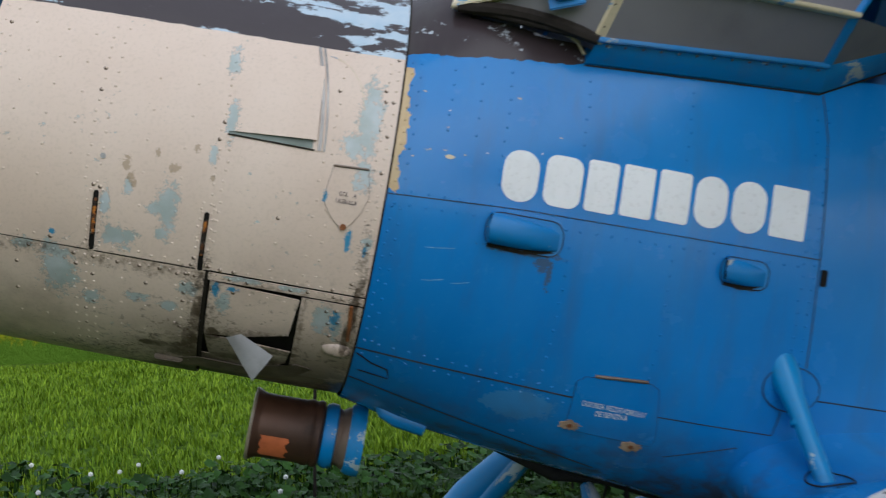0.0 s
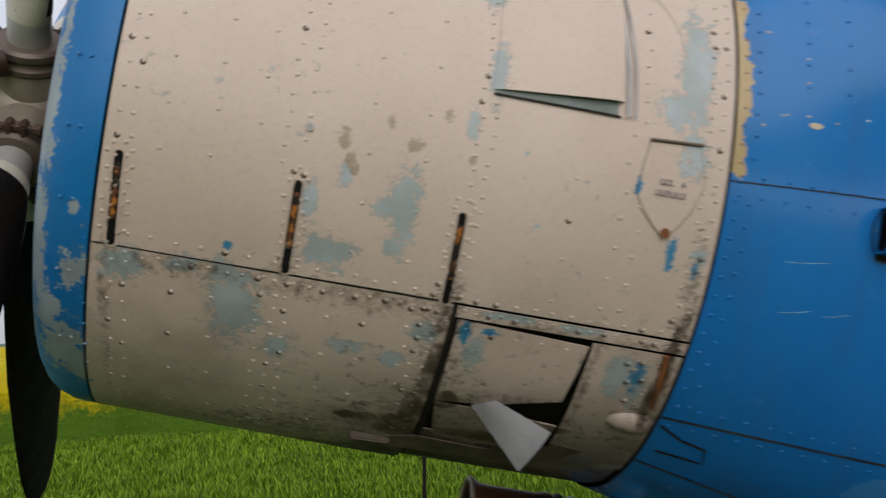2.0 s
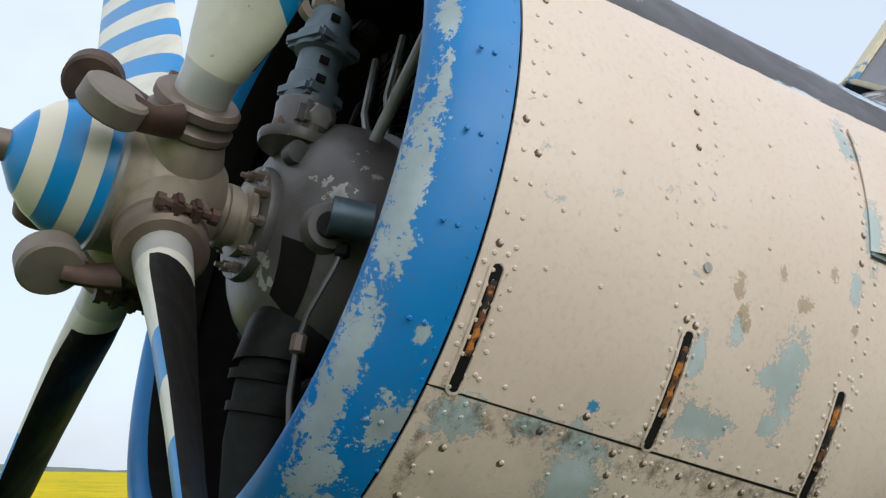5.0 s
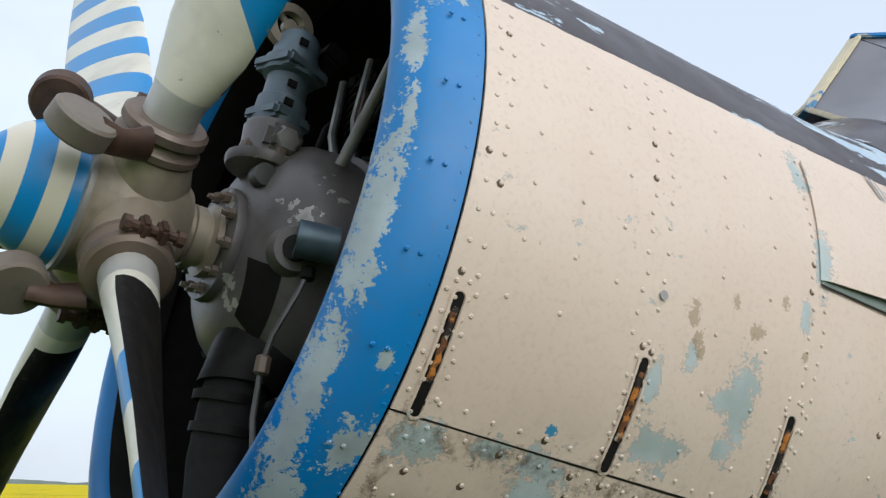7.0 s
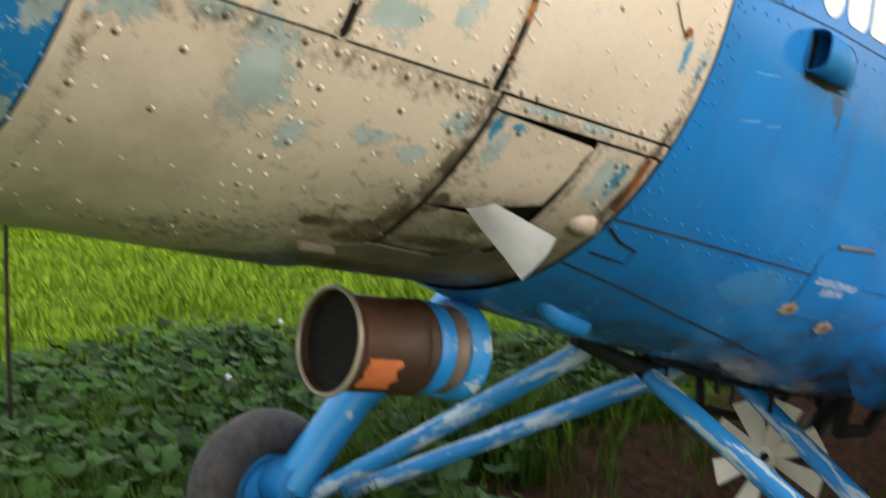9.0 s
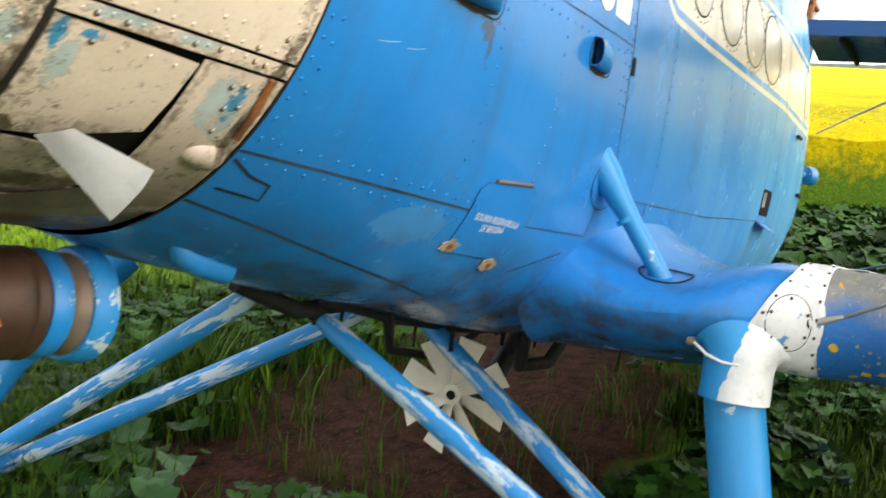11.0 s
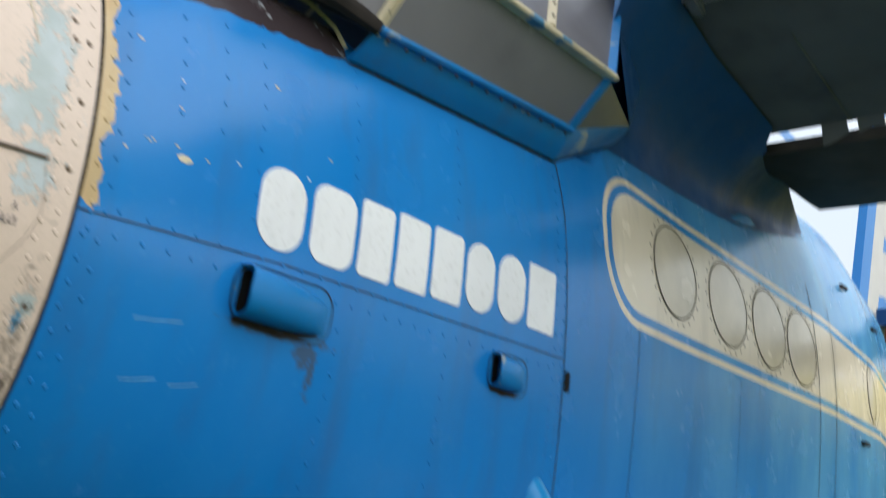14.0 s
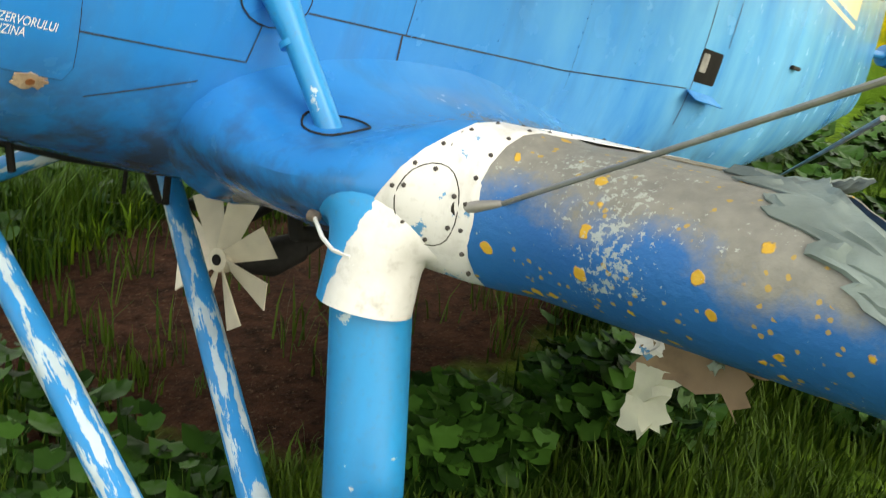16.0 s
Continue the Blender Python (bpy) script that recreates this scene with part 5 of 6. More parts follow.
part("step_flap", sheet([[side(3.80, -.445, .005), side(4.05, -.45, .005)], [side(3.78, -.470, .07), side(4.07, -.478, .07)]], thick=.004), M_BLUE, vent, "open blue step flap")
part("recess_patch", patch(rounded(3.845, -.36, 3.905, -.28, .01), .004, .003), M_STEEL, vent)
for u, w in ((4.60, .125), (4.60, .98), (5.35, .9), (4.95, -.2)):
    part("handle", block((.10, .02, .02), pose(*side(u, w, .015)), bevel=.004), M_SEAM, fuselage, "small dark handle")

# ---- strut stub on the side ----
strut = part("side_strut", tube([(1.545, -.720, -.380), (1.558, -.768, -.445), (1.570, -.805, -.500), (1.588, -.857, -.573), (1.634, -.990, -.766), (1.648, -1.03, -.825), (1.653, -1.045, -.85)], [.055, .052, .042, .033, .031, .037, .045], sides=18), M_LEG, plane, "short blue brace from fuselage to wing root")
part("strut_plate", patch([(1.588 + .112 * math.cos(k * math.pi / 10), -.478 + .082 * math.sin(k * math.pi / 10)) for k in range(20)], .003, .004), M_FUS, strut)
part("plate_gap", ribbon([(1.588 + .112 * math.cos(k * math.pi / 10), -.478 + .082 * math.sin(k * math.pi / 10)) for k in range(21)], .004, .0035), M_SEAM, strut)
part("strut_collar", tube([(1.585, -.845, -.575), (1.588, -.853, -.588)], .0355, sides=18), M_LEG, strut)

# ---- lower wing root: fairing, white patch, broken wing ----
def foil(v, le, te, mid, top, bottom, n=44, nose=.12):
    """One closed wing section at v."""
    pts = []
    for k in range(n):
        a = 2 * math.pi * k / n
        x = .5 + .5 * math.cos(a)
        u = te + (le - te) * x
        shape = math.sqrt(max(0, 1 - (max(0, x - 1 + nose) / nose) ** 2)) * min(1.0, x / .55) ** .8
        h = (top if math.sin(a) >= 0 else bottom) * min(1, shape)
        drop = mid - .02 * (1 - x)
        pts.append(Vector((u, v, drop + (h if math.sin(a) >= 0 else -h))))
    return pts


def lichen_wing():
    m, _, _, b = node_material("blue wing skin with orange lichen", 0, .65)
    k = Net(m)
    col = k.mix(k.step(k.noise(2, 5), .3, .7), (.004, .082, .28, 1), (.007, .12, .36, 1))
    grime = k.math("ADD", k.step(k.z, -.84, -.66, 0, .34), k.math("ADD", k.math("MULTIPLY", k.noise(5, 8, .7), .6), k.math("MULTIPLY", k.noise(1.8, 3), .4)))
    col = k.mix(k.step(grime, .55, .72, 0, .92), col, k.mix(k.noise(25, 6), (.11, .10, .075, 1), (.27, .25, .20, 1)))
    v = k.n.new("ShaderNodeTexVoronoi")
    v.inputs["Scale"].default_value = 15
    k.l.new(k.co, v.inputs["Vector"])
    ok = k.math("GREATER_THAN", k.noise(5.1, 3), .47)
    spot = k.math("MULTIPLY", k.step(k.math("ADD", v.outputs["Distance"], k.math("MULTIPLY", k.noise(40, 5), .35)), .40, .36), ok)
    col = k.mix(spot, col, k.mix(k.noise(60, 4), (.40, .20, .01, 1), (.55, .36, .04, 1)))
    v2 = k.n.new("ShaderNodeTexVoronoi")
    v2.inputs["Scale"].default_value = 38
    k.l.new(k.co, v2.inputs["Vector"])
    small = k.math("MULTIPLY", k.step(k.math("ADD", v2.outputs["Distance"], k.math("MULTIPLY", k.noise(70, 4), .4)), .44, .38), k.math("GREATER_THAN", k.noise(4.3, 3), .53))
    col = k.mix(k.math("MULTIPLY", small, .8), col, (.36, .23, .03, 1))
    pale = k.step(k.math("ADD", k.noise(75, 5, .7), k.math("MULTIPLY", k.noise(3.2, 3), .9)), 1.115, 1.15)
    col = k.mix(k.math("MULTIPLY", pale, .7), col, (.36, .39, .36, 1))
    k.l.new(col, b.inputs["Base Color"])
    k.bump(b, k.math("ADD", k.noise(50, 5), k.math("MULTIPLY", spot, .8)), .5, .006)
    return m


M_WINGSKIN = lichen_wing()
root_rows = [foil(-.54, 1.47, 3.7, -.82, .38, .24), foil(-.62, 1.465, 3.7, -.83, .34, .25, nose=.3), foil(-.72, 1.455, 3.65, -.84, .28, .24, nose=.36), foil(-.82, 1.45, 3.6, -.85, .23, .23, nose=.4), foil(-.94, 1.45, 3.6, -.86, .19, .215, nose=.4),
             foil(-1.05, 1.45, 3.6, -.855, .17, .20, nose=.36), foil(-1.15, 1.45, 3.6, -.84, .168, .18, nose=.3), foil(-1.24, 1.458, 3.6, -.825, .172, .155, nose=.2), foil(-1.32, 1.485, 3.6, -.818, .172, .145), foil(-1.44, 1.545, 3.6, -.815, .170, .150)]
root = part("wing_root_fairing", sheet(root_rows, close=True), M_FUS, plane, "blue fairing between fuselage and lower wing")


tree = BVHTree.FromPolygons([v.co for v in root.data.vertices], [p.vertices for p in root.data.polygons])


def on_root(p, d):
    hit = tree.ray_cast(p - d * .4, d)[0]
    return hit - d * .004 if hit else p


foot, along = Vector((1.648, -1.035, -.80)), Vector((.05, -.14, -.215)).normalized()
e1 = along.orthogonal().normalized()
e2 = along.cross(e1)
rim = [on_root(foot + (e1 * math.cos(k * math.pi / 12) + e2 * math.sin(k * math.pi / 12)) * .075, along) for k in range(25)]
part("foot_plate_edge", tube(rim, .0028, sides=6), M_SEAM, root, "dark edge of the brace foot plate")


def skin_at(v, k, out=0.0):
    """A point on the outer root or wing skin: v outboard, k steps round the section from the leading edge (over the top: plus)."""
    le = lerp_table(-v, [(1.16, 1.445), (1.25, 1.462), (1.36, 1.505), (1.50, 1.578), (1.56, 1.592), (2.8, 1.605)])[0]
    mid = lerp_table(-v, [(1.16, -.818), (1.50, -.815), (2.8, -.75)])[0]
    bot = lerp_table(-v, [(1.16, .146), (1.36, .160), (1.50, .168), (2.8, .165)])[0]
    te = 3.0 if v > -1.5 else 3.55
    base = foil(v, le, te, mid, .176 if v > -1.5 else .17, bot)
    i = math.floor(k)
    p, q = base[i % 44], base[(i + 1) % 44]
    n = Vector((0, 0, math.copysign(1, k))) if abs(k) > 4 else Vector((-1, 0, .25 * k)).normalized()
    return p.lerp(q, k - i) + n * out


def patch_edge(k):
    """The arched inner edge of the white paint."""
    return lerp_table(k, [(-8, -1.20), (-3, -1.25), (0, -1.325), (3, -1.395), (6, -1.42), (9, -1.40), (12, -1.36)])[0]


rows = [[skin_at(patch_edge(k) + (-1.505 - patch_edge(k)) * i / 6, k, .004) for k in frange(-8, 12, .5)] for i in range(7)]
part("white_patch", sheet(rows, thick=.003), M_WHITE, root, "flaking white patch over the wing root")
for k in frange(-3, 10, 1.05):
    for v in (patch_edge(k) - .014, -1.485):
        bm = bmesh.new()
        bmesh.ops.create_icosphere(bm, subdivisions=1, radius=.006, matrix=Matrix.Translation(skin_at(v, k, .006)))
        part("screw", bm, M_SCREW, root)
ring = [skin_at(-1.415 + .060 * math.cos(t), -.2 + 1.75 * math.sin(t), .007) for t in [2 * math.pi * i / 24 for i in range(24)]]
part("fitting_cover_edge", tube(ring + ring[:1], .0014, sides=6), M_SEAM, root, "dark edge of the round fitting cover")
for t in (.4, 1.5, 2.7, 3.6, 4.7, 5.6):
    bm = bmesh.new()
    bmesh.ops.create_icosphere(bm, subdivisions=1, radius=.006, matrix=Matrix.Translation(skin_at(-1.415 + .052 * math.cos(t), -.2 + 1.5 * math.sin(t), .008)))
    part("screw", bm, M_SCREW, root)
part("patch_crack", tube([skin_at(-1.40, 4.2, .006), skin_at(-1.405, 3.2, .006), skin_at(-1.41, 2.4, .006)], .002, sides=6), M_SEAM, root)
END = [(-22, -2.75), (-6, -2.72), (-3, -2.62), (0, -2.48), (3, -2.22), (5, -2.06), (7, -1.98), (12, -1.90), (22, -1.86)]
wing_rows = [[skin_at(-1.495 + (lerp_table(k, END)[0] + 1.495) * i / 12, k, .0) for k in range(-21, 22)] for i in range(13)]
lower = part("lower_wing", sheet(wing_rows, thick=-.004), M_WINGSKIN, plane, "broken lower wing stub with lichen and torn skin")
rows = []
for i in range(17):
    i /= 2
    r = []
    for k in frange(-1.5, 11, .25):
        e = lerp_table(k, END)[0]
        inner = e + .20 - .22 * abs(noise.noise((k * 1.1, 3, 1))) - .10 * max(0, (1 - k) / 2.5)
        v = inner + (e - .02 - inner) * i / 8
        lift = .006 + max(0, noise.noise((i * .8, k * 1.3, 3))) * .022 + .004 * noise.noise((i * 2.1, k * 3.7, 9)) + .05 * max(0, (i - 4) / 4) ** 2 * max(0, (k - 4) / 7)
        r.append(skin_at(v, k, lift))
    rows.append(r)
part("torn_skin", sheet(rows, thick=.004), plain("grey-green torn fabric", (.16, .20, .195, 1), .85, 0, 14, .5, .9, .7, (.05, .06, .055, 1)), lower, "torn grey-green wing fabric peeling at the broken end")
part("broken_spar", tube([(2.3, -1.6, -.80), (2.32, -2.0, -.78), (2.34, -2.7, -.74)], .05, sides=10, flat=1.6, flat_axis=(0, 0, 1)), M_CANVAS, lower, "pale broken wing spar")
part("top_dirt_flake", sheet([[skin_at(-1.50 - .05 * i, 7.2 + .6 * j + .5 * noise.noise((i * .7, j, 2)), .005) for j in range(6)] for i in range(9)], thick=.002), plain("brown moss and flaked dope", (.20, .175, .125, 1), .95, 0, 16, .5, .6, .6, (.42, .42, .40, 1)), lower, "mossy flaked dope along the wing top")
part("white_flake", sheet([[skin_at(-1.47 - .03 * i, 5.6 + .5 * j + .35 * noise.noise((i * .9, j * .7, 5)), .010) for j in range(6)] for i in range(4)], thick=.002), M_LETTER, lower, "white flake of torn patch")
part("wire_socket", tube([(1.590, -1.43, -.822), (1.580, -1.46, -.817), (1.580, -1.49, -.807), (1.592, -1.545, -.784), (1.60, -1.56, -.778)], [.022, .019, .017, .009, .007], sides=16), M_STEEL, root, "dark wire end fitting")
part("socket_mouth", tube([(1.573, -1.462, -.815), (1.572, -1.470, -.813)], [.022, .022], sides=16), M_SEAM, root)


def scrap(u, v, w, du, dv, length, material, label, seed):
    """A ragged strip hanging from the wing."""
    rows = []
    for i in range(9):
        k = i / 8
        half = .5 + .22 * noise.noise((i * .6, seed, 0))
        rows.append([Vector((u + du * (j / 5 - .5) * 2 * half + .02 * noise.noise((i * .5, j * .5, seed)), v + dv * (j / 5 - .5) * 2 * half + .03 * noise.noise((i * .6, j * .4, seed + 5)), w - length * k * (.8 + .3 * noise.noise((j * .9, seed, 4))))) for j in range(6)])
    part("wing_scrap", sheet(rows, thick=.002), material, lower, label)


M_LINING = plain("brown torn lining", (.16, .11, .07, 1), .8, 0, 12, .4, .5, .4)
scrap(1.96, -1.87, -.93, .04, -.24, .20, M_LINING, "brown lining hanging under the wing", 1)
scrap(1.99, -1.97, -.93, .03, -.10, .11, M_LINING, "brown lining hanging under the wing", 9)
scrap(1.945, -1.785, -.95, .03, -.085, .13, M_WHITE, "white and blue torn scrap", 2)
scrap(1.955, -1.92, -.94, .02, -.025, .11, plain("grey-green strip", (.16, .20, .18, 1), .8), "grey-green torn strip", 6)
scrap(1.95, -1.80, -1.07, .03, -.085, .19, plain("pale greenish scrap", (.36, .37, .30, 1), .8, 0, 14, .3, .4, .3), "pale torn scrap", 3)

# ---- undercarriage ----
def two_tone():
    """White collar paint that stops in a ragged line, blue beyond it."""
    m, _, _, b = node_material("white and blue collar paint", 0, .5)
    k = Net(m)
    edge = k.math("SUBTRACT", k.math("MULTIPLY", k.math("SUBTRACT", k.noise(16, 7, .65), .5), .05), k.math("ADD", k.y, k.math("MULTIPLY", k.math("ADD", k.z, .82), .24)))
    white = k.mix(k.step(k.noise(8, 6), .4, .75), (.62, .61, .61, 1), (.46, .45, .44, 1))
    white = k.mix(k.step(k.noise(13, 8, .66), .665, .675), white, (.06, .26, .52, 1))
    blue = k.mix(k.step(k.noise(12, 7, .65), .62, .64), (.010, .235, .54, 1), (.55, .56, .56, 1))
    col = k.mix(k.math("GREATER_THAN", edge, 1.325), blue, white)
    col = k.mix(k.step(k.noise(30, 5), .55, .8, 0, .5), col, (.16, .14, .11, 1))
    k.l.new(col, b.inputs["Base Color"])
    k.bump(b, k.noise(50, 4), .2, .004)
    return m


M_COLLAR = two_tone()
gear = part("gear_leg", tube([(1.58, -1.275, -.95), (1.58, -1.285, -1.10), (1.588, -1.35, -1.40), (1.60, -1.43, -1.80)], [.092, .092, .092, .090], sides=28), M_LEG, plane, "thick blue undercarriage leg")
part("leg_collar", tube([(1.556, -1.286, -.985), (1.553, -1.287, -1.085)], [.105, .107], sides=32), M_COLLAR, gear, "white painted leg collar")
# the collar flares into the skin of the wing root
rows = []
for i in range(10):
    f = i / 9
    ring = []
    for k in range(33):
        du, dv = math.cos(k * math.pi / 16), math.sin(k * math.pi / 16)
        step = -4 - 3.6 * du if du < 0 else -4 - 3 * du
        top = skin_at(-1.295 + .15 * dv, step, .005)
        low = Vector((1.556 + .105 * du, -1.286 + .105 * dv, -1.0))
        mid = low + Vector((0, 0, .09))
        ring.append(top * (1 - f) ** 2 + mid * (2 * f * (1 - f)) + low * f * f)
    rows.append(ring)
part("collar_flare", sheet(rows), M_COLLAR, gear, "white and blue flare between collar and wing root")
part("cable_knob", turned([(-.014, .006), (-.012, .014), (.008, .014), (.014, .006)], "y", 12, centre=(1.480, -1.15, -.925)), M_CLAMP, gear)
part("brake_cable", tube([(1.475, -1.16, -.925), (1.462, -1.21, -.955), (1.452, -1.26, -.968), (1.456, -1.31, -.968)], .005, sides=6), M_WHITE, gear, "short pale cable")


def wheel(centre, name_parent, tilt):
    w = part("wheel", turned([(-.05, .16), (-.06, .18), (-.065, .12), (-.03, .05), (-.03, .02)], "y", 24), M_LEG, plane, "blue wheel hub with a weathered tyre")
    w.matrix_local = pose(*centre, 0, -PITCH, tilt)
    prof = [(.125 * math.cos(a), .255 + .105 * math.sin(a)) for a in [2 * math.pi * k / 16 for k in range(16)]]
    part("tyre", turned(prof, "y", 40, close=True), M_TYRE, w, "weathered black tyre")
    part("drum", turned([(-.10, .05), (-.095, .15), (.06, .17), (.08, .06)], "y", 24), M_BLUE, w)
    return w


def ac(x, y, z):
    return AIR.inverted() @ Vector((x, y, z))


wheel(ac(1.18, 2.35, .33), gear, 0)
far_gear = part("gear_leg", tube([ac(1.25, 5.25, 1.05), ac(.80, 5.42, .67), ac(.46, 5.47, .30)], [.095, .095, .09], sides=22), M_LEG, plane, "thick blue undercarriage leg")
wheel(ac(.44, 5.66, .25), far_gear, 0)
part("axle_fitting", turned([(-.10, .05), (-.09, .11), (.06, .12), (.08, .08)], "y", 22, centre=ac(.48, 5.50, .30)), M_BLUE, far_gear)
for p, q in ((ac(0.842, 4.07, 1.17), ac(0.535, 5.43, 0.245)), (ac(1.56, 4.15, 0.947), ac(0.71, 5.38, 0.234)), (ac(1.08, 4.06, 1.04), ac(0.945, 2.34, 0.24)), (ac(1.85, 4.17, 0.88), ac(1.18, 2.59, 0.285))):
    n = (q - p).length
    strut_ob = part("gear_strut", tube([(0, 0, 0), (0, 0, .06 * n), (0, 0, .5 * n), (0, 0, n)], [.024, .038, .040, .038], sides=18), M_STRUT, plane, "flaking blue and grey gear strut")
    strut_ob.matrix_local = Matrix.Translation(p) @ (q - p).to_track_quat("Z", "Y").to_matrix().to_4x4()
    part("strut_end", tube([(0, 0, -.02), (0, 0, .05)], [.03, .03], sides=12), M_DARK, strut_ob, "black strut joint")

# belly clutter: spray gear and fan
spray = part("spray_pump", tube([(2.24, .05, -1.43), (2.42, .05, -1.42), (2.55, .05, -1.38)], [.04, .075, .06], sides=18), M_BLACKRUB, plane, "dark belly spray pump with a wind fan")
fan = part("wind_fan", turned([(-.02, .02), (-.018, .045), (.02, .05), (.03, .03)], "x", 20), M_FAN, plane, "cream eight-bladed wind fan")
fan.matrix_local = pose(2.195, .05, -1.425, 14, 0, 6)
for k in range(8):
    a = k * math.pi / 4
    e1, e2 = Vector((0, math.cos(a), math.sin(a))), Vector((0, -math.sin(a), math.cos(a)))
    rows = [[e1 * r + e2 * (s * (.022 + .035 * (r - .03) / .22)) + Vector((s * .02, 0, 0)) for s in (-1, -.3, .3, 1)] for r in (.035, .10, .18, .255)]
    part("fan_blade", sheet(rows, thick=.005), M_FAN, fan)
part("fan_centre", turned([(-.024, .005), (-.026, .02), (-.016, .022)], "x", 14), M_DARK, fan)
for pts, r in (([(1.0, -.1, -.98), (1.5, -.05, -1.06), (2.1, 0, -1.12), (2.7, 0, -1.14)], .018), ([(2.55, .05, -1.38), (2.75, .1, -1.30), (2.85, .05, -1.12)], .05), ([(1.95, .3, -1.08), (2.1, .35, -1.28), (2.5, .3, -1.33), (2.75, .2, -1.12)], .022),
               ([(.75, .05, -.95), (1.0, .0, -1.03), (1.3, .05, -1.02)], .03), ([(2.2, -.25, -1.06), (2.3, -.2, -1.25), (2.7, -.15, -1.27), (2.95, -.15, -1.08)], .03)):
    part("belly_pipe", tube(pts, r, sides=10), M_BLACKRUB, spray)
for k in range(14):
    u, v = random.uniform(.8, 2.9), random.uniform(-.2, .25)
    part("belly_bracket", tube([(u, v, -.93 - .07 * (u - .8)), (u + random.uniform(-.03, .03), v, -1.04 - .07 * (u - .8) - random.uniform(0, .09))], .007 + .004 * (k % 2), sides=6), M_DARK, spray)
for u in (5.1, 5.35):
    part("cabin_step", tube([(u, -.38, -.80), (u, -.55, -1.05)], .02, sides=8), M_BLUE, plane, "blue boarding step")

# ---- upper wing, root fairing, tail ----
def under(u):
    """Height of the upper wing's underside."""
    return lerp_table(u, [(1.66, 1.53), (1.72, 1.50), (1.84, 1.44), (1.99, 1.385), (2.3, 1.30), (2.80, 1.245), (2.98, 1.224), (3.3, 1.24), (4.1, 1.30)])[0]


SPAN = [-.80, -1.5, -2.5, -3.5, -5, -7, -9]
upper = part("upper_wing", sheet([[Vector((u, v, under(u) + .03 * (abs(v) - .8) * .5)) for u in frange(1.70, 2.95, .125)] for v in SPAN]), M_CANVAS, plane, "upper wing with grey fabric underside and blue edge")
nose_rows = []
for v in SPAN:
    z = .03 * (abs(v) - .8) * .5
    nose_rows.append([Vector((1.70, v, under(1.70) + z)), Vector((1.66, v, 1.545 + z)), Vector((1.645, v, 1.60 + z)), Vector((1.70, v, 1.67 + z)), Vector((2.0, v, 1.76 + z)), Vector((2.4, v, 1.72 + z)), Vector((2.8, v, 1.56 + z)), Vector((2.95, v, 1.30 + z))])
part("leading_edge", sheet(nose_rows), M_BLUE, upper, "blue wing nose and top skin")
part("wing_flap", sheet([[Vector((u, v, 1.225 + .075 * (u - 3.03) + .03 * (abs(v) - .8) * .5 + (.012 * noise.noise((u * 3, v * 2, 0))))) for u in frange(3.03, 4.02, .11)] for v in (-.66, -1.5, -2.5, -3.5, -5, -7, -9)], thick=.05), plain("dark brown weathered flap", (.035, .030, .022, 1), .85, 0, 8, .4, .3, .4), upper, "dark weathered wing flap")
for v in frange(-1.15, -8.8, .38):
    part("wing_rib", tube([(1.80, v, under(1.80) - .002 + .015 * (abs(v) - .8)), (2.35, v, under(2.35) - .002 + .015 * (abs(v) - .8)), (2.94, v, under(2.94) - .002 + .015 * (abs(v) - .8))], .006, sides=6), M_CANVAS, upper)
for k in (1, 2, 5, 9):
    v = -.9 - .14 * k
    part("fabric_rag", sheet([[Vector((2.93 + .012 * i, v - .05 * j, under(2.93) - .02 * i * (1 + .5 * math.sin(k * 1.7 + j)) + .015 * (abs(v) - .8))) for j in range(3)] for i in range(4)], thick=.002), M_CANVAS, upper, "torn fabric rag")
for off in (0, .03):
    part("bracing_cable", tube([(2.02 + off, -.86, 1.37), (2.05 + off, -2.5, 1.37), (2.1 + off, -5.5, 1.42)], .009, sides=8), M_STEEL, upper, "grey bracing cable under the wing")
part("cable_fitting", block((.16, .05, .04), pose(2.03, -.90, 1.36, 0, 0, 10), bevel=.01), M_STEEL, upper)
rows = []
for u in frange(1.74, 4.10, .08):
    k = min(1, (u - 1.70) / .35)
    rear = min(1, max(0, (u - 2.7) / 1.38))
    s = side(u, .80 + .05 * min(1, (u - 1.7)) + .28 * rear ** 1.6, .002)
    e = Vector((u, -.86, under(u) - .012)) if u < 2.96 else Vector((u, -.80 + .10 * min(1, (u - 2.96) / .3), 1.19 + .075 * (u - 3.03)))
    e = e.lerp(side(u, 1.16, .002), max(0, (rear - .55) / .45))
    dip = .10 * (1 - .7 * rear)
    rows.append([s.lerp(e, j / 8) + Vector((0, dip * math.sin(math.pi * j / 8) * k * (1 - rear ** 3), -.02 * math.sin(math.pi * j / 8))) for j in range(9)])
part("wing_fillet", sheet(rows), M_BLUE_SHADE, plane, "blue fillet between fuselage and upper wing, darkened for the wing's shade")
part("wing_centre_top", sheet([[Vector((u, -.85, under(u))), Vector((u, -.5, 1.70)), Vector((u, 0, 1.76)), Vector((u, .5, 1.70)), Vector((u, .85, under(u)))] for u in frange(1.9, 4.0, .3)]), M_BLUE, plane)
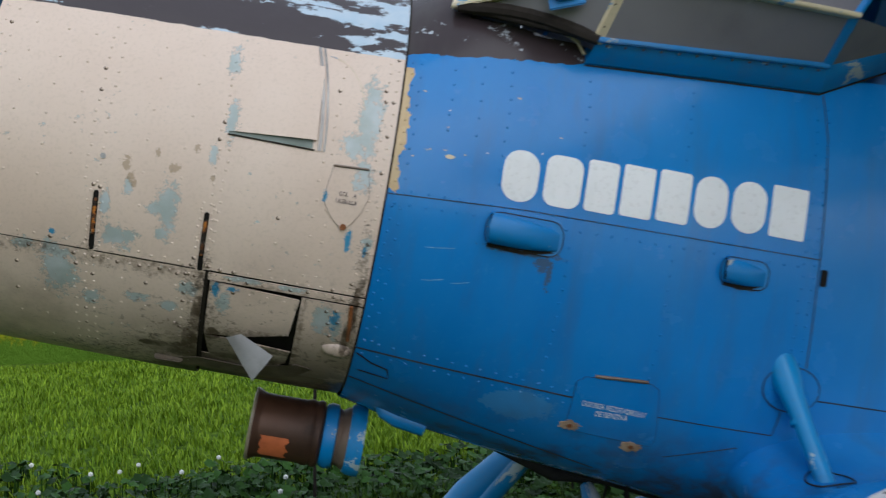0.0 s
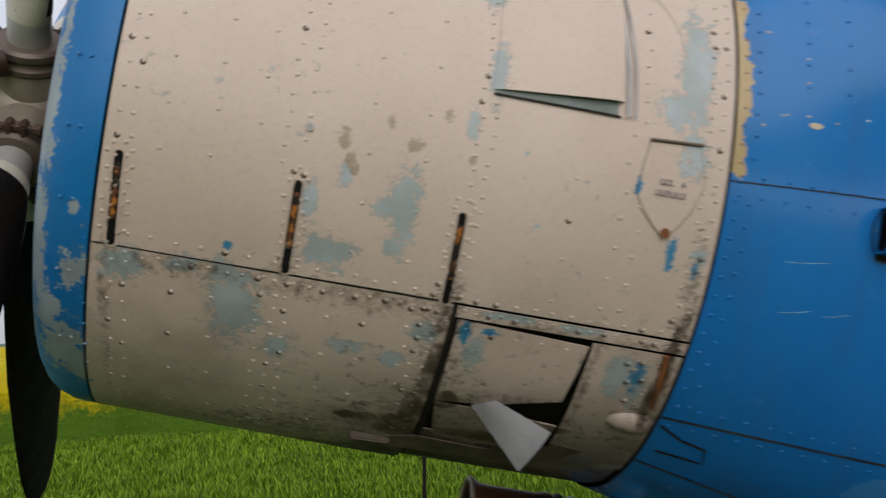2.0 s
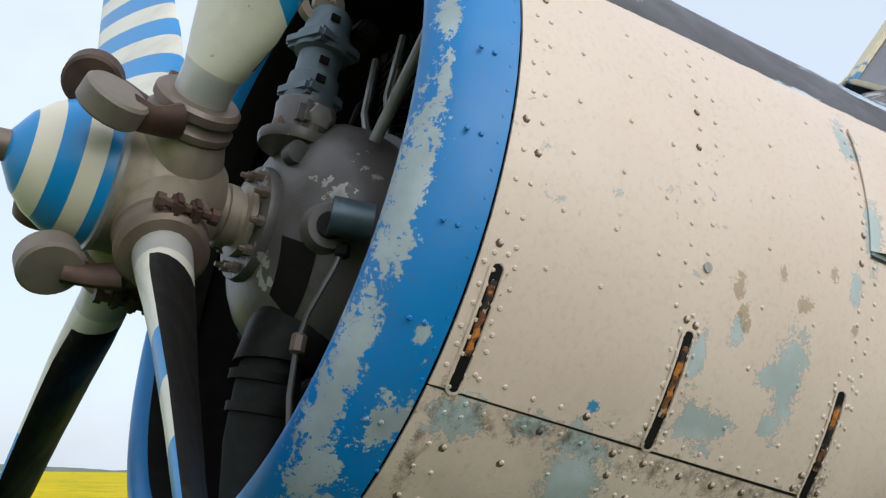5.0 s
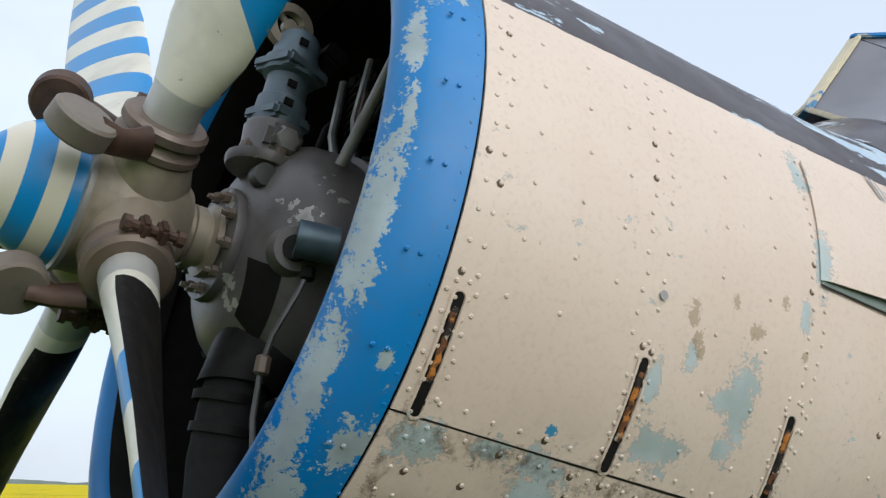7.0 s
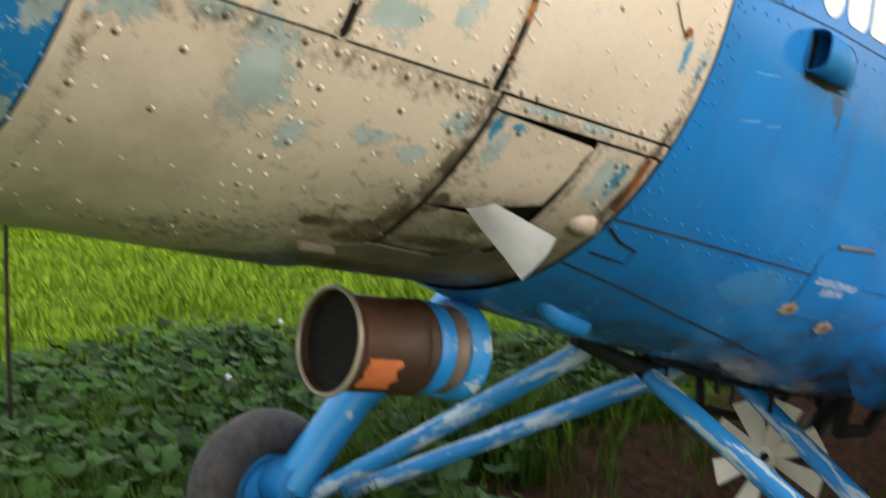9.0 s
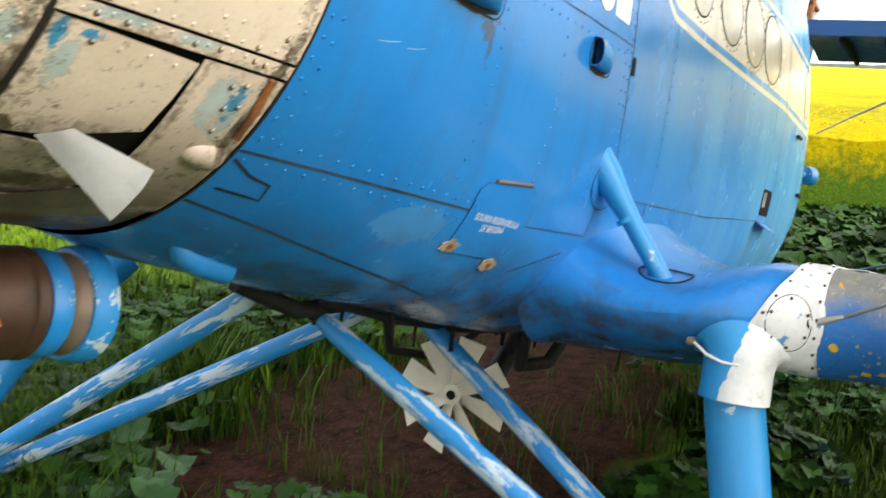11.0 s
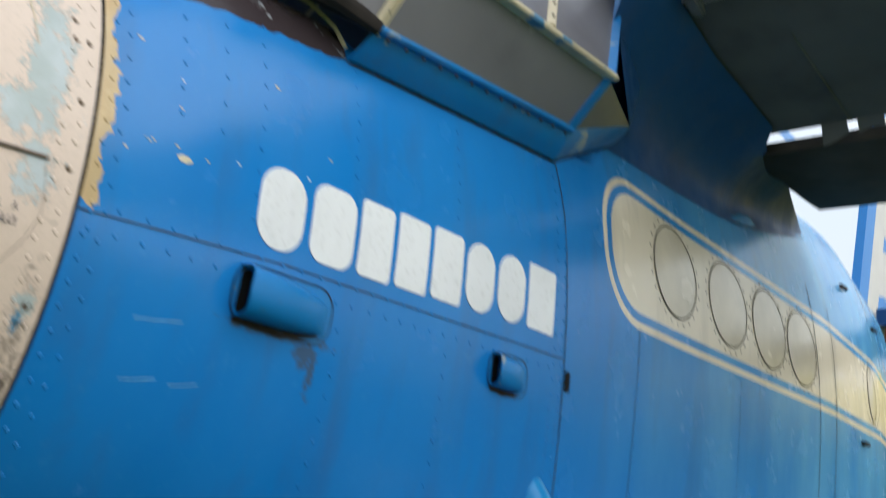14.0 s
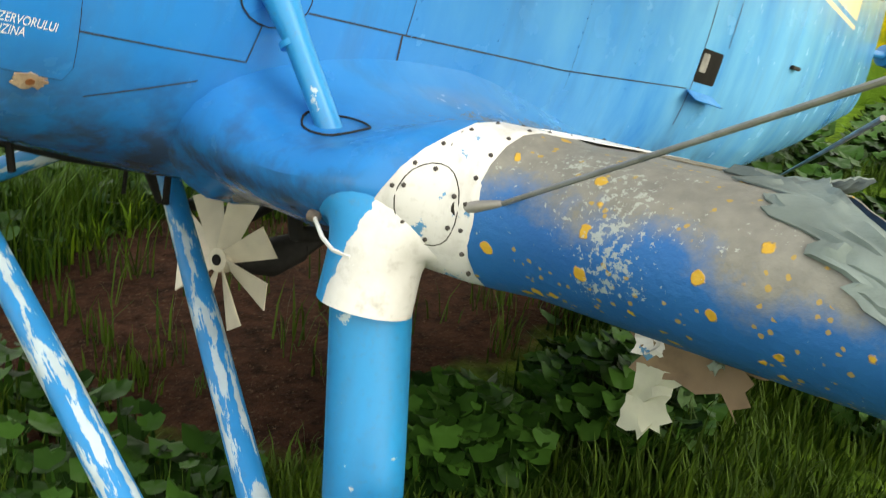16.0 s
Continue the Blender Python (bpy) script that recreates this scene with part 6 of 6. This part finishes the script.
def tail_paint():
    """White fin with a blue leading edge and two wavy blue bars."""
    m, _, _, b = node_material("white and blue fin paint", 0, .4)
    k = Net(m)
    edge = k.math("SUBTRACT", k.x, k.math("MULTIPLY", k.math("SUBTRACT", k.z, 1.25), .25))
    col = k.mix(k.step(k.noise(4, 5), .3, .7), (.52, .50, .45, 1), (.60, .58, .52, 1))
    bar = k.math("LESS_THAN", k.math("FRACT", k.math("ADD", k.math("MULTIPLY", k.math("ADD", k.z, k.math("MULTIPLY", k.noise(2.5, 3), .3)), 1.7), .25)), .28)
    bar = k.math("MULTIPLY", bar, k.math("GREATER_THAN", edge, 7.25))
    col = k.mix(k.max(bar, k.math("LESS_THAN", edge, 6.98)), col, (.02, .20, .55, 1))
    k.l.new(col, b.inputs["Base Color"])
    return m


fin = part("tail_fin", sheet([[Vector((6.75 + .24 * i + .55 * k, 0, 1.20 + 2.2 * k)) for i in range(4)] for k in (0, .25, .5, .75, 1)], thick=.07), tail_paint(), plane, "white tail fin with blue leading edge")
for k in range(9):
    part("rudder_rib", block((.34, .05, .03), pose(7.72 + .06 * k, 0, 1.30 + .24 * k)), M_RUST, fin, "bare rusty rudder rib")
part("rudder_spar", tube([(7.58, 0, 1.2), (8.13, 0, 3.4)], .035, sides=8), M_RUST, fin, "rusty rudder spar")
part("rudder_post", tube([(7.88, 0, 1.2), (8.42, 0, 3.4)], .035, sides=8), M_LETTER, fin)
stab = part("tailplane", sheet([[Vector((7.1 + 1.1 * i / 4, v, 1.47 + .05 * math.sin(math.pi * i / 4))) for i in range(5)] for v in (-3.2, -2, -1, -.05)], thick=.13), M_BLUE_SHADE, plane, "dark blue tailplane with a bare underside")
for k in range(8):
    part("tailplane_rib", block((1.0, .03, .10), pose(7.7, -.4 - .36 * k, 1.36)), M_SEAM, stab)
part("tail_wheel_leg", tube([(7.75, .0, .20), (8.08, -.10, .226), (8.10, -.10, .228), (8.19, -.14, .228), (8.21, -.15, .228)], [.03, .03, .085, .090, .07], sides=16), M_BLUE, plane, "blue tail wheel fitting")
part("flying_wire", tube([(1.595, -1.55, -.782), (1.065, -3.14, .016), (.50, -4.75, .80)], .0058, sides=8), M_STEEL, plane, "grey flying wire")
part("tail_wire", tube([(5.84, -.40, -.835), (4.05, -1.2, -.64), (2.25, -2.0, -.444)], .007, sides=8), M_STEEL, plane, "thin grey wire under the rear fuselage")
part("tail_wire", tube([(6.80, -.40, .455), (4.8, -.95, .29), (2.87, -1.5, .129)], .006, sides=8), M_STEEL, plane, "thin grey wire beside the rear fuselage")

# ---- crop, far woods and plants ----
def leaf_material(name, dark, light, rough=.55, grain=2.0):
    m, _, _, b = node_material(name, 0, rough)
    k = Net(m)
    geo = k.n.new("ShaderNodeNewGeometry")
    f = k.math("ADD", k.math("MULTIPLY", geo.outputs["Random Per Island"], .65), k.math("MULTIPLY", k.noise(grain, 4), .5))
    k.l.new(k.mix(k.step(f, .15, .9), dark, light), b.inputs["Base Color"])
    b.inputs["Specular IOR Level"].default_value = .09
    return m


def field_edge(x):
    return 22 - 1.5 * max(0.0, x) if x < 13 else 2.5 - 40 * (x - 13)


def crop_material():
    m, _, _, b = node_material("flowering rapeseed", 0, .9)
    k = Net(m)
    f = k.math("ADD", k.math("MULTIPLY", k.noise(5, 7, .75), .6), k.math("MULTIPLY", k.noise(.25, 5), .4))
    col = k.mix(k.step(f, .36, .52), (.13, .20, .015, 1), (.62, .47, .006, 1))
    side_f = k.step(k.math("ADD", k.z, k.math("MULTIPLY", k.noise(7, 6, .7), 1.3)), 1.10, 1.55)
    col = k.mix(side_f, (.10, .19, .018, 1), col)
    k.l.new(col, b.inputs["Base Color"])
    b.inputs["Specular IOR Level"].default_value = .04
    r = k.math("SQRT", k.math("ADD", k.math("MULTIPLY", k.x, k.x), k.math("MULTIPLY", k.y, k.y)))
    k.bump(b, k.math("MULTIPLY", k.noise(9, 7, .7), k.step(r, 22, 50, 1, 0)), 1.0, .12)
    return m


bm = bmesh.new()
steps = [0, .3, .6, .9, 1.3, 1.8, 2.4, 3.2, 4.2, 5.5, 7, 9, 12, 16, 22, 30, 45, 70, 120, 220, 420, 900]
rows = []
ts = [(-160 + 8 * i, 22.0) for i in range(19)] + [(-8 + .5 * i, 22.0) for i in range(16)] + [(.4 * i, 22 - .6 * i) for i in range(0, 33)] + [(13.0 + .02 * i, 2.5 - .7 * i) for i in range(1, 20)] + [(13.4, -11 - 8 * i) for i in range(1, 14)]
for d in steps:
    r = []
    for i, (x, y) in enumerate(ts):
        n = Vector((0, 1)) if y >= 22 else (Vector((.83, .55)) if y > 2.4 else Vector((1, 0)))
        if -10 < x <= 0 and y >= 22:
            n = Vector((.0, 1)).lerp(Vector((.25, .97)), (x + 10) / 10).normalized()
        px, py = x + n.x * d, y + n.y * d
        j = .25 * noise.noise((px * .9, py * .9, 5)) if d < 40 else 0
        h = 1.13 + .10 * noise.noise((px * .8, py * .8, 1)) + .07 * noise.noise((px * 3, py * 3, 2)) if d < 40 else 1.1
        r.append(Vector((px + j, py + j, h - (.1 if d == 0 else 0))))
    if d == 0:
        rows.append([p + Vector((random.uniform(-.1, .1), random.uniform(-.1, .1), -p.z - .1)) for p in r])
    rows.append(r)
crop = part("rapeseed_field", sheet(rows), crop_material(), None)
tagged(crop, "yellow flowering rapeseed field behind the meadow", "crop field", kind="stuff")

# flower heads along the near edge of the crop
verts, faces = [], []
rng = random.Random(4)
for i in range(15000):
    if i % 2:
        x = rng.uniform(0, 13.2)
        y = field_edge(x) + rng.uniform(0, 1) ** 1.6 * 6
        x += rng.uniform(0, 2)
    else:
        x, y = rng.uniform(-22, 1), 22 + rng.uniform(0, 1) ** 1.6 * 7
    z = 1.0 + rng.uniform(-.25, .35)
    s = rng.uniform(.011, .028)
    c = Vector((x, y, z))
    o = len(verts)
    for p in ((s, 0, 0), (-s, 0, 0), (0, s, 0), (0, -s, 0), (0, 0, s), (0, 0, -s)):
        verts.append(c + Vector(p) + Vector((rng.uniform(-.3, .3) * s, rng.uniform(-.3, .3) * s, 0)))
    faces += [(o, o + 2, o + 4), (o + 2, o + 1, o + 4), (o + 1, o + 3, o + 4), (o + 3, o, o + 4), (o + 2, o, o + 5), (o + 1, o + 2, o + 5), (o + 3, o + 1, o + 5), (o, o + 3, o + 5)]
me = bpy.data.meshes.new("rapeseed_flowers")
me.from_pydata(verts, [], faces)
me.materials.append(leaf_material("rapeseed petals", (.42, .36, .01, 1), (.72, .55, .01, 1)))
tagged(new("rapeseed_flowers", me), "yellow rapeseed flower heads above green stems", "flowers", kind="stuff")

rows = []
for z in (0, .6, 1):
    rows.append([Vector((900 * math.sin(a), 900 * math.cos(a), z * (4.5 + 3 * noise.noise((a * 9, 0, 0)) + 1.5 * noise.noise((a * 70, 0, 0))))) for a in [radians(-80 + .5 * k) for k in range(440)]])
# distance haze is mixed into the woods' own colour
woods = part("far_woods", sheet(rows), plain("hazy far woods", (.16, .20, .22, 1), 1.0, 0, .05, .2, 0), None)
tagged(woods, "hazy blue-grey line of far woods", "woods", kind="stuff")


def bare_soil(x, y):
    d = ((x - 3.0) / 2.3) ** 2 + ((y - 4.6) / 1.25) ** 2 + 1.2 * noise.noise((x * 1.3, y * 1.3, 4))
    return d < .95


def grass(count, box, low, high, seed, width=.006, lean=.5, thin=1.0):
    """Grass tufts: bent tapering blades, all in one mesh."""
    rng = random.Random(seed)
    verts, faces = [], []
    x0, x1, y0, y1 = box
    made = 0
    while made < count:
        x, y = rng.uniform(x0, x1), rng.uniform(y0, y1)
        made += 1
        if bare_soil(x, y) and rng.random() > .06:
            continue
        if y > field_edge(x) or rng.random() > thin:
            continue
        g = ground_height(x, y)
        tall = .55 + .9 * max(0, noise.noise((x * .8, y * .8, 9)) + .4)
        for _ in range(rng.randint(5, 9)):
            a, h = rng.uniform(0, 6.28), rng.uniform(low, high) * tall
            px, py = x + rng.gauss(0, .04), y + rng.gauss(0, .04)
            dx, dy = math.cos(a), math.sin(a)
            w = width * rng.uniform(.6, 1.3) * (1 + .06 * max(0, y - 6))
            b = rng.uniform(.1, lean) * h
            o = len(verts)
            verts += [(px - dy * w, py + dx * w, g - .01), (px + dy * w, py - dx * w, g - .01), (px + dx * b * .35 - dy * w * .8, py + dy * b * .35 + dx * w * .8, g + h * .6),
                      (px + dx * b * .35 + dy * w * .8, py + dy * b * .35 - dx * w * .8, g + h * .6), (px + dx * b, py + dy * b, g + h)]
            faces += [(o, o + 1, o + 3, o + 2), (o + 2, o + 3, o + 4)]
    return verts, faces


def stuff_mesh(name, data, material, label, category):
    me = bpy.data.meshes.new(name)
    me.from_pydata(data[0], [], data[1])
    me.materials.append(material)
    me.polygons.foreach_set("use_smooth", [True] * len(me.polygons))
    return tagged(new(name, me), label, category, kind="stuff")


M_GRASS = leaf_material("fresh grass", (.062, .132, .007, 1), (.215, .325, .019, 1), .5, .7)
stuff_mesh("meadow_grass", grass(21000, (-8, 8, 5.4, 21), .05, .15, 1, .008, .9), M_GRASS, "lush bright green meadow grass", "grass")
# near grass: darker than the meadow's, with the aircraft's shade in its colour
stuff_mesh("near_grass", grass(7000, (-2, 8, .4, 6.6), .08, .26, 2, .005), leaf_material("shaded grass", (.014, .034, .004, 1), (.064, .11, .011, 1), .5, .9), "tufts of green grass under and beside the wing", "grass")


def broad_leaves(count, spots, seed, size=(.035, .085)):
    """Round lobed leaves on bent stalks, scattered in clumps."""
    rng = random.Random(seed)
    verts, faces = [], []
    for _ in range(count):
        cx, cy, r = spots[rng.randrange(len(spots))]
        a, d = rng.uniform(0, 6.28), r * math.sqrt(rng.random())
        x, y = cx + math.cos(a) * d, cy + math.sin(a) * d
        if bare_soil(x, y) and rng.random() > .12:
            continue
        g = ground_height(x, y)
        z = g + rng.uniform(.05, .36) * (1 - .45 * d / r)
        s = rng.uniform(*size)
        nrm = Vector((rng.gauss(0, .35), rng.gauss(0, .35) - .2, 1)).normalized()
        e1 = nrm.orthogonal().normalized()
        e2 = nrm.cross(e1)
        o = len(verts)
        c = Vector((x, y, z))
        verts.append(c - nrm * s * .10)
        n, bend = 15, rng.uniform(-.1, .45)
        for k in range(n):
            t = 2 * math.pi * k / n
            rr = s * (1 + .13 * math.cos(5 * t)) * (.35 if k == 0 else 1)
            verts.append(c + (e1 * math.cos(t) + e2 * math.sin(t)) * rr + nrm * s * (.10 * math.cos(5 * t) - bend * math.cos(t) ** 2))
        faces += [(o, o + 1 + k, o + 1 + (k + 1) % n) for k in range(n)]
        w = .003
        o = len(verts)
        verts += [c - nrm * s * .18 + Vector((w, 0, 0)), c - nrm * s * .18 + Vector((-w, 0, 0)), Vector((x + rng.uniform(-.05, .05) - w, y + rng.uniform(-.05, .05), g - .01)), Vector((x + w, y, g - .01))]
        faces.append((o, o + 1, o + 2, o + 3))
    return verts, faces


clumps = [(.35, 5.25, .45), (.0, 5.3, .4), (.9, 5.3, .4), (.2, 6.3, .9), (1.2, 6.5, 1.0), (2.3, 6.6, 1.0), (3.2, 6.6, .9), (-.8, 5.6, .7), (.3, 5.0, .6), (1.5, 5.8, .7), (4.2, 6.4, 1.0), (2.2, 7.8, 1.2), (.6, 7.6, 1.0), (-.3, 7.0, .8),
          (3.0, 2.9, .35), (3.8, 3.1, .4), (2.3, 3.1, .3), (4.6, 3.6, .7), (-1.5, 6.6, .9), (-2.4, 7.4, 1.0), (-1.2, 8.0, 1.0), (-.2, 8.6, 1.1), (1.4, 8.4, 1.1), (-3.2, 8.8, 1.2), (-1.9, 5.5, .8), (-.9, 4.9, .6), (1.2, 3.6, .5), (1.0, 4.2, .5), (4.2, 2.2, .6)]
# dark leaf colours include the shade under and round the aircraft
M_MALLOW = leaf_material("mallow leaves", (.003, .011, .002, 1), (.036, .094, .014, 1), .45, 2.5)
stuff_mesh("broad_leaf_weeds", broad_leaves(15000, clumps, 7, (.016, .062)), M_MALLOW, "dark green round-leaved weeds round the wheel", "weeds")
far_clumps = [(9 + .9 * i, 3.2 + .5 * (i % 3) - .3 * i, 1.1) for i in range(6)] + [(7.2, 4.6, 1.0), (8.5, 5.6, 1.2), (6.2, 2.4, 1.0), (7.4, 2.0, 1.1), (8.8, 1.0, 1.2), (10.2, .2, 1.2)]
stuff_mesh("hedge_weeds", broad_leaves(6000, far_clumps, 8, (.05, .11)), M_MALLOW, "tall green weeds by the tail", "weeds")
big = [(.1, 5.05, .25), (.42, 5.12, .28), (.75, 5.0, .3), (-.25, 5.2, .3), (1.1, 5.2, .3), (.3, 4.8, .3), (3.4, 3.2, .4), (.85, 4.75, .3), (.55, 4.6, .25), (1.15, 4.95, .3), (.95, 5.5, .4)]
stuff_mesh("burdock_leaves", broad_leaves(340, big, 21, (.035, .095)), leaf_material("burdock leaves", (.014, .046, .013, 1), (.055, .122, .040, 1), .45, 6), "large soft green leaves beside the wheel", "weeds")
# blade colours lowered for the shade round the wheel
stuff_mesh("weed_grass", grass(2600, (-1.6, 3.6, 4.5, 7.6), .14, .36, 5, .005, .8), leaf_material("shaded weedy grass", (.013, .040, .004, 1), (.070, .13, .012, 1), .5, .9), "long grass among the weeds round the wheel", "grass")
# shade beside the wing is part of these grass colours
stuff_mesh("wing_side_grass", grass(2600, (1.4, 6.0, 1.4, 4.1), .06, .20, 15, .004, .9), leaf_material("low shaded grass", (.016, .040, .005, 1), (.072, .128, .016, 1), .5, .9), "low fresh grass between the weeds beside the wing", "grass")
# dandelion clocks
rng = random.Random(12)
M_CLOCK = plain("dandelion down", (.62, .63, .60, 1), .9)
for k in range(26):
    x, y = rng.uniform(-4.5, 2.5), rng.uniform(5.6, 10)
    g = ground_height(x, y)
    h = rng.uniform(.18, .30)
    ob = thing("dandelion", pose(x, y, g), "white dandelion clock on a thin stalk in the grass", "flower", "dandelions in the grass")
    part("stalk", tube([(0, 0, 0), (.01, .01, h * .6), (.015, .0, h)], .003, sides=5), M_GRASS, ob)
    bm = bmesh.new()
    bmesh.ops.create_icosphere(bm, subdivisions=1, radius=.024, matrix=Matrix.Translation((.015, 0, h + .018)))
    part("seed_head", bm, M_CLOCK, ob, "white seed head")
stake = thing("stake", pose(-.05, 7.6, -.03), "thin dark stake standing in the grass", "stake")
part("rod", tube([(0, 0, 0), (.02, 0, .8), (.05, .0, 1.5)], .013, sides=8), M_SEAM, stake)
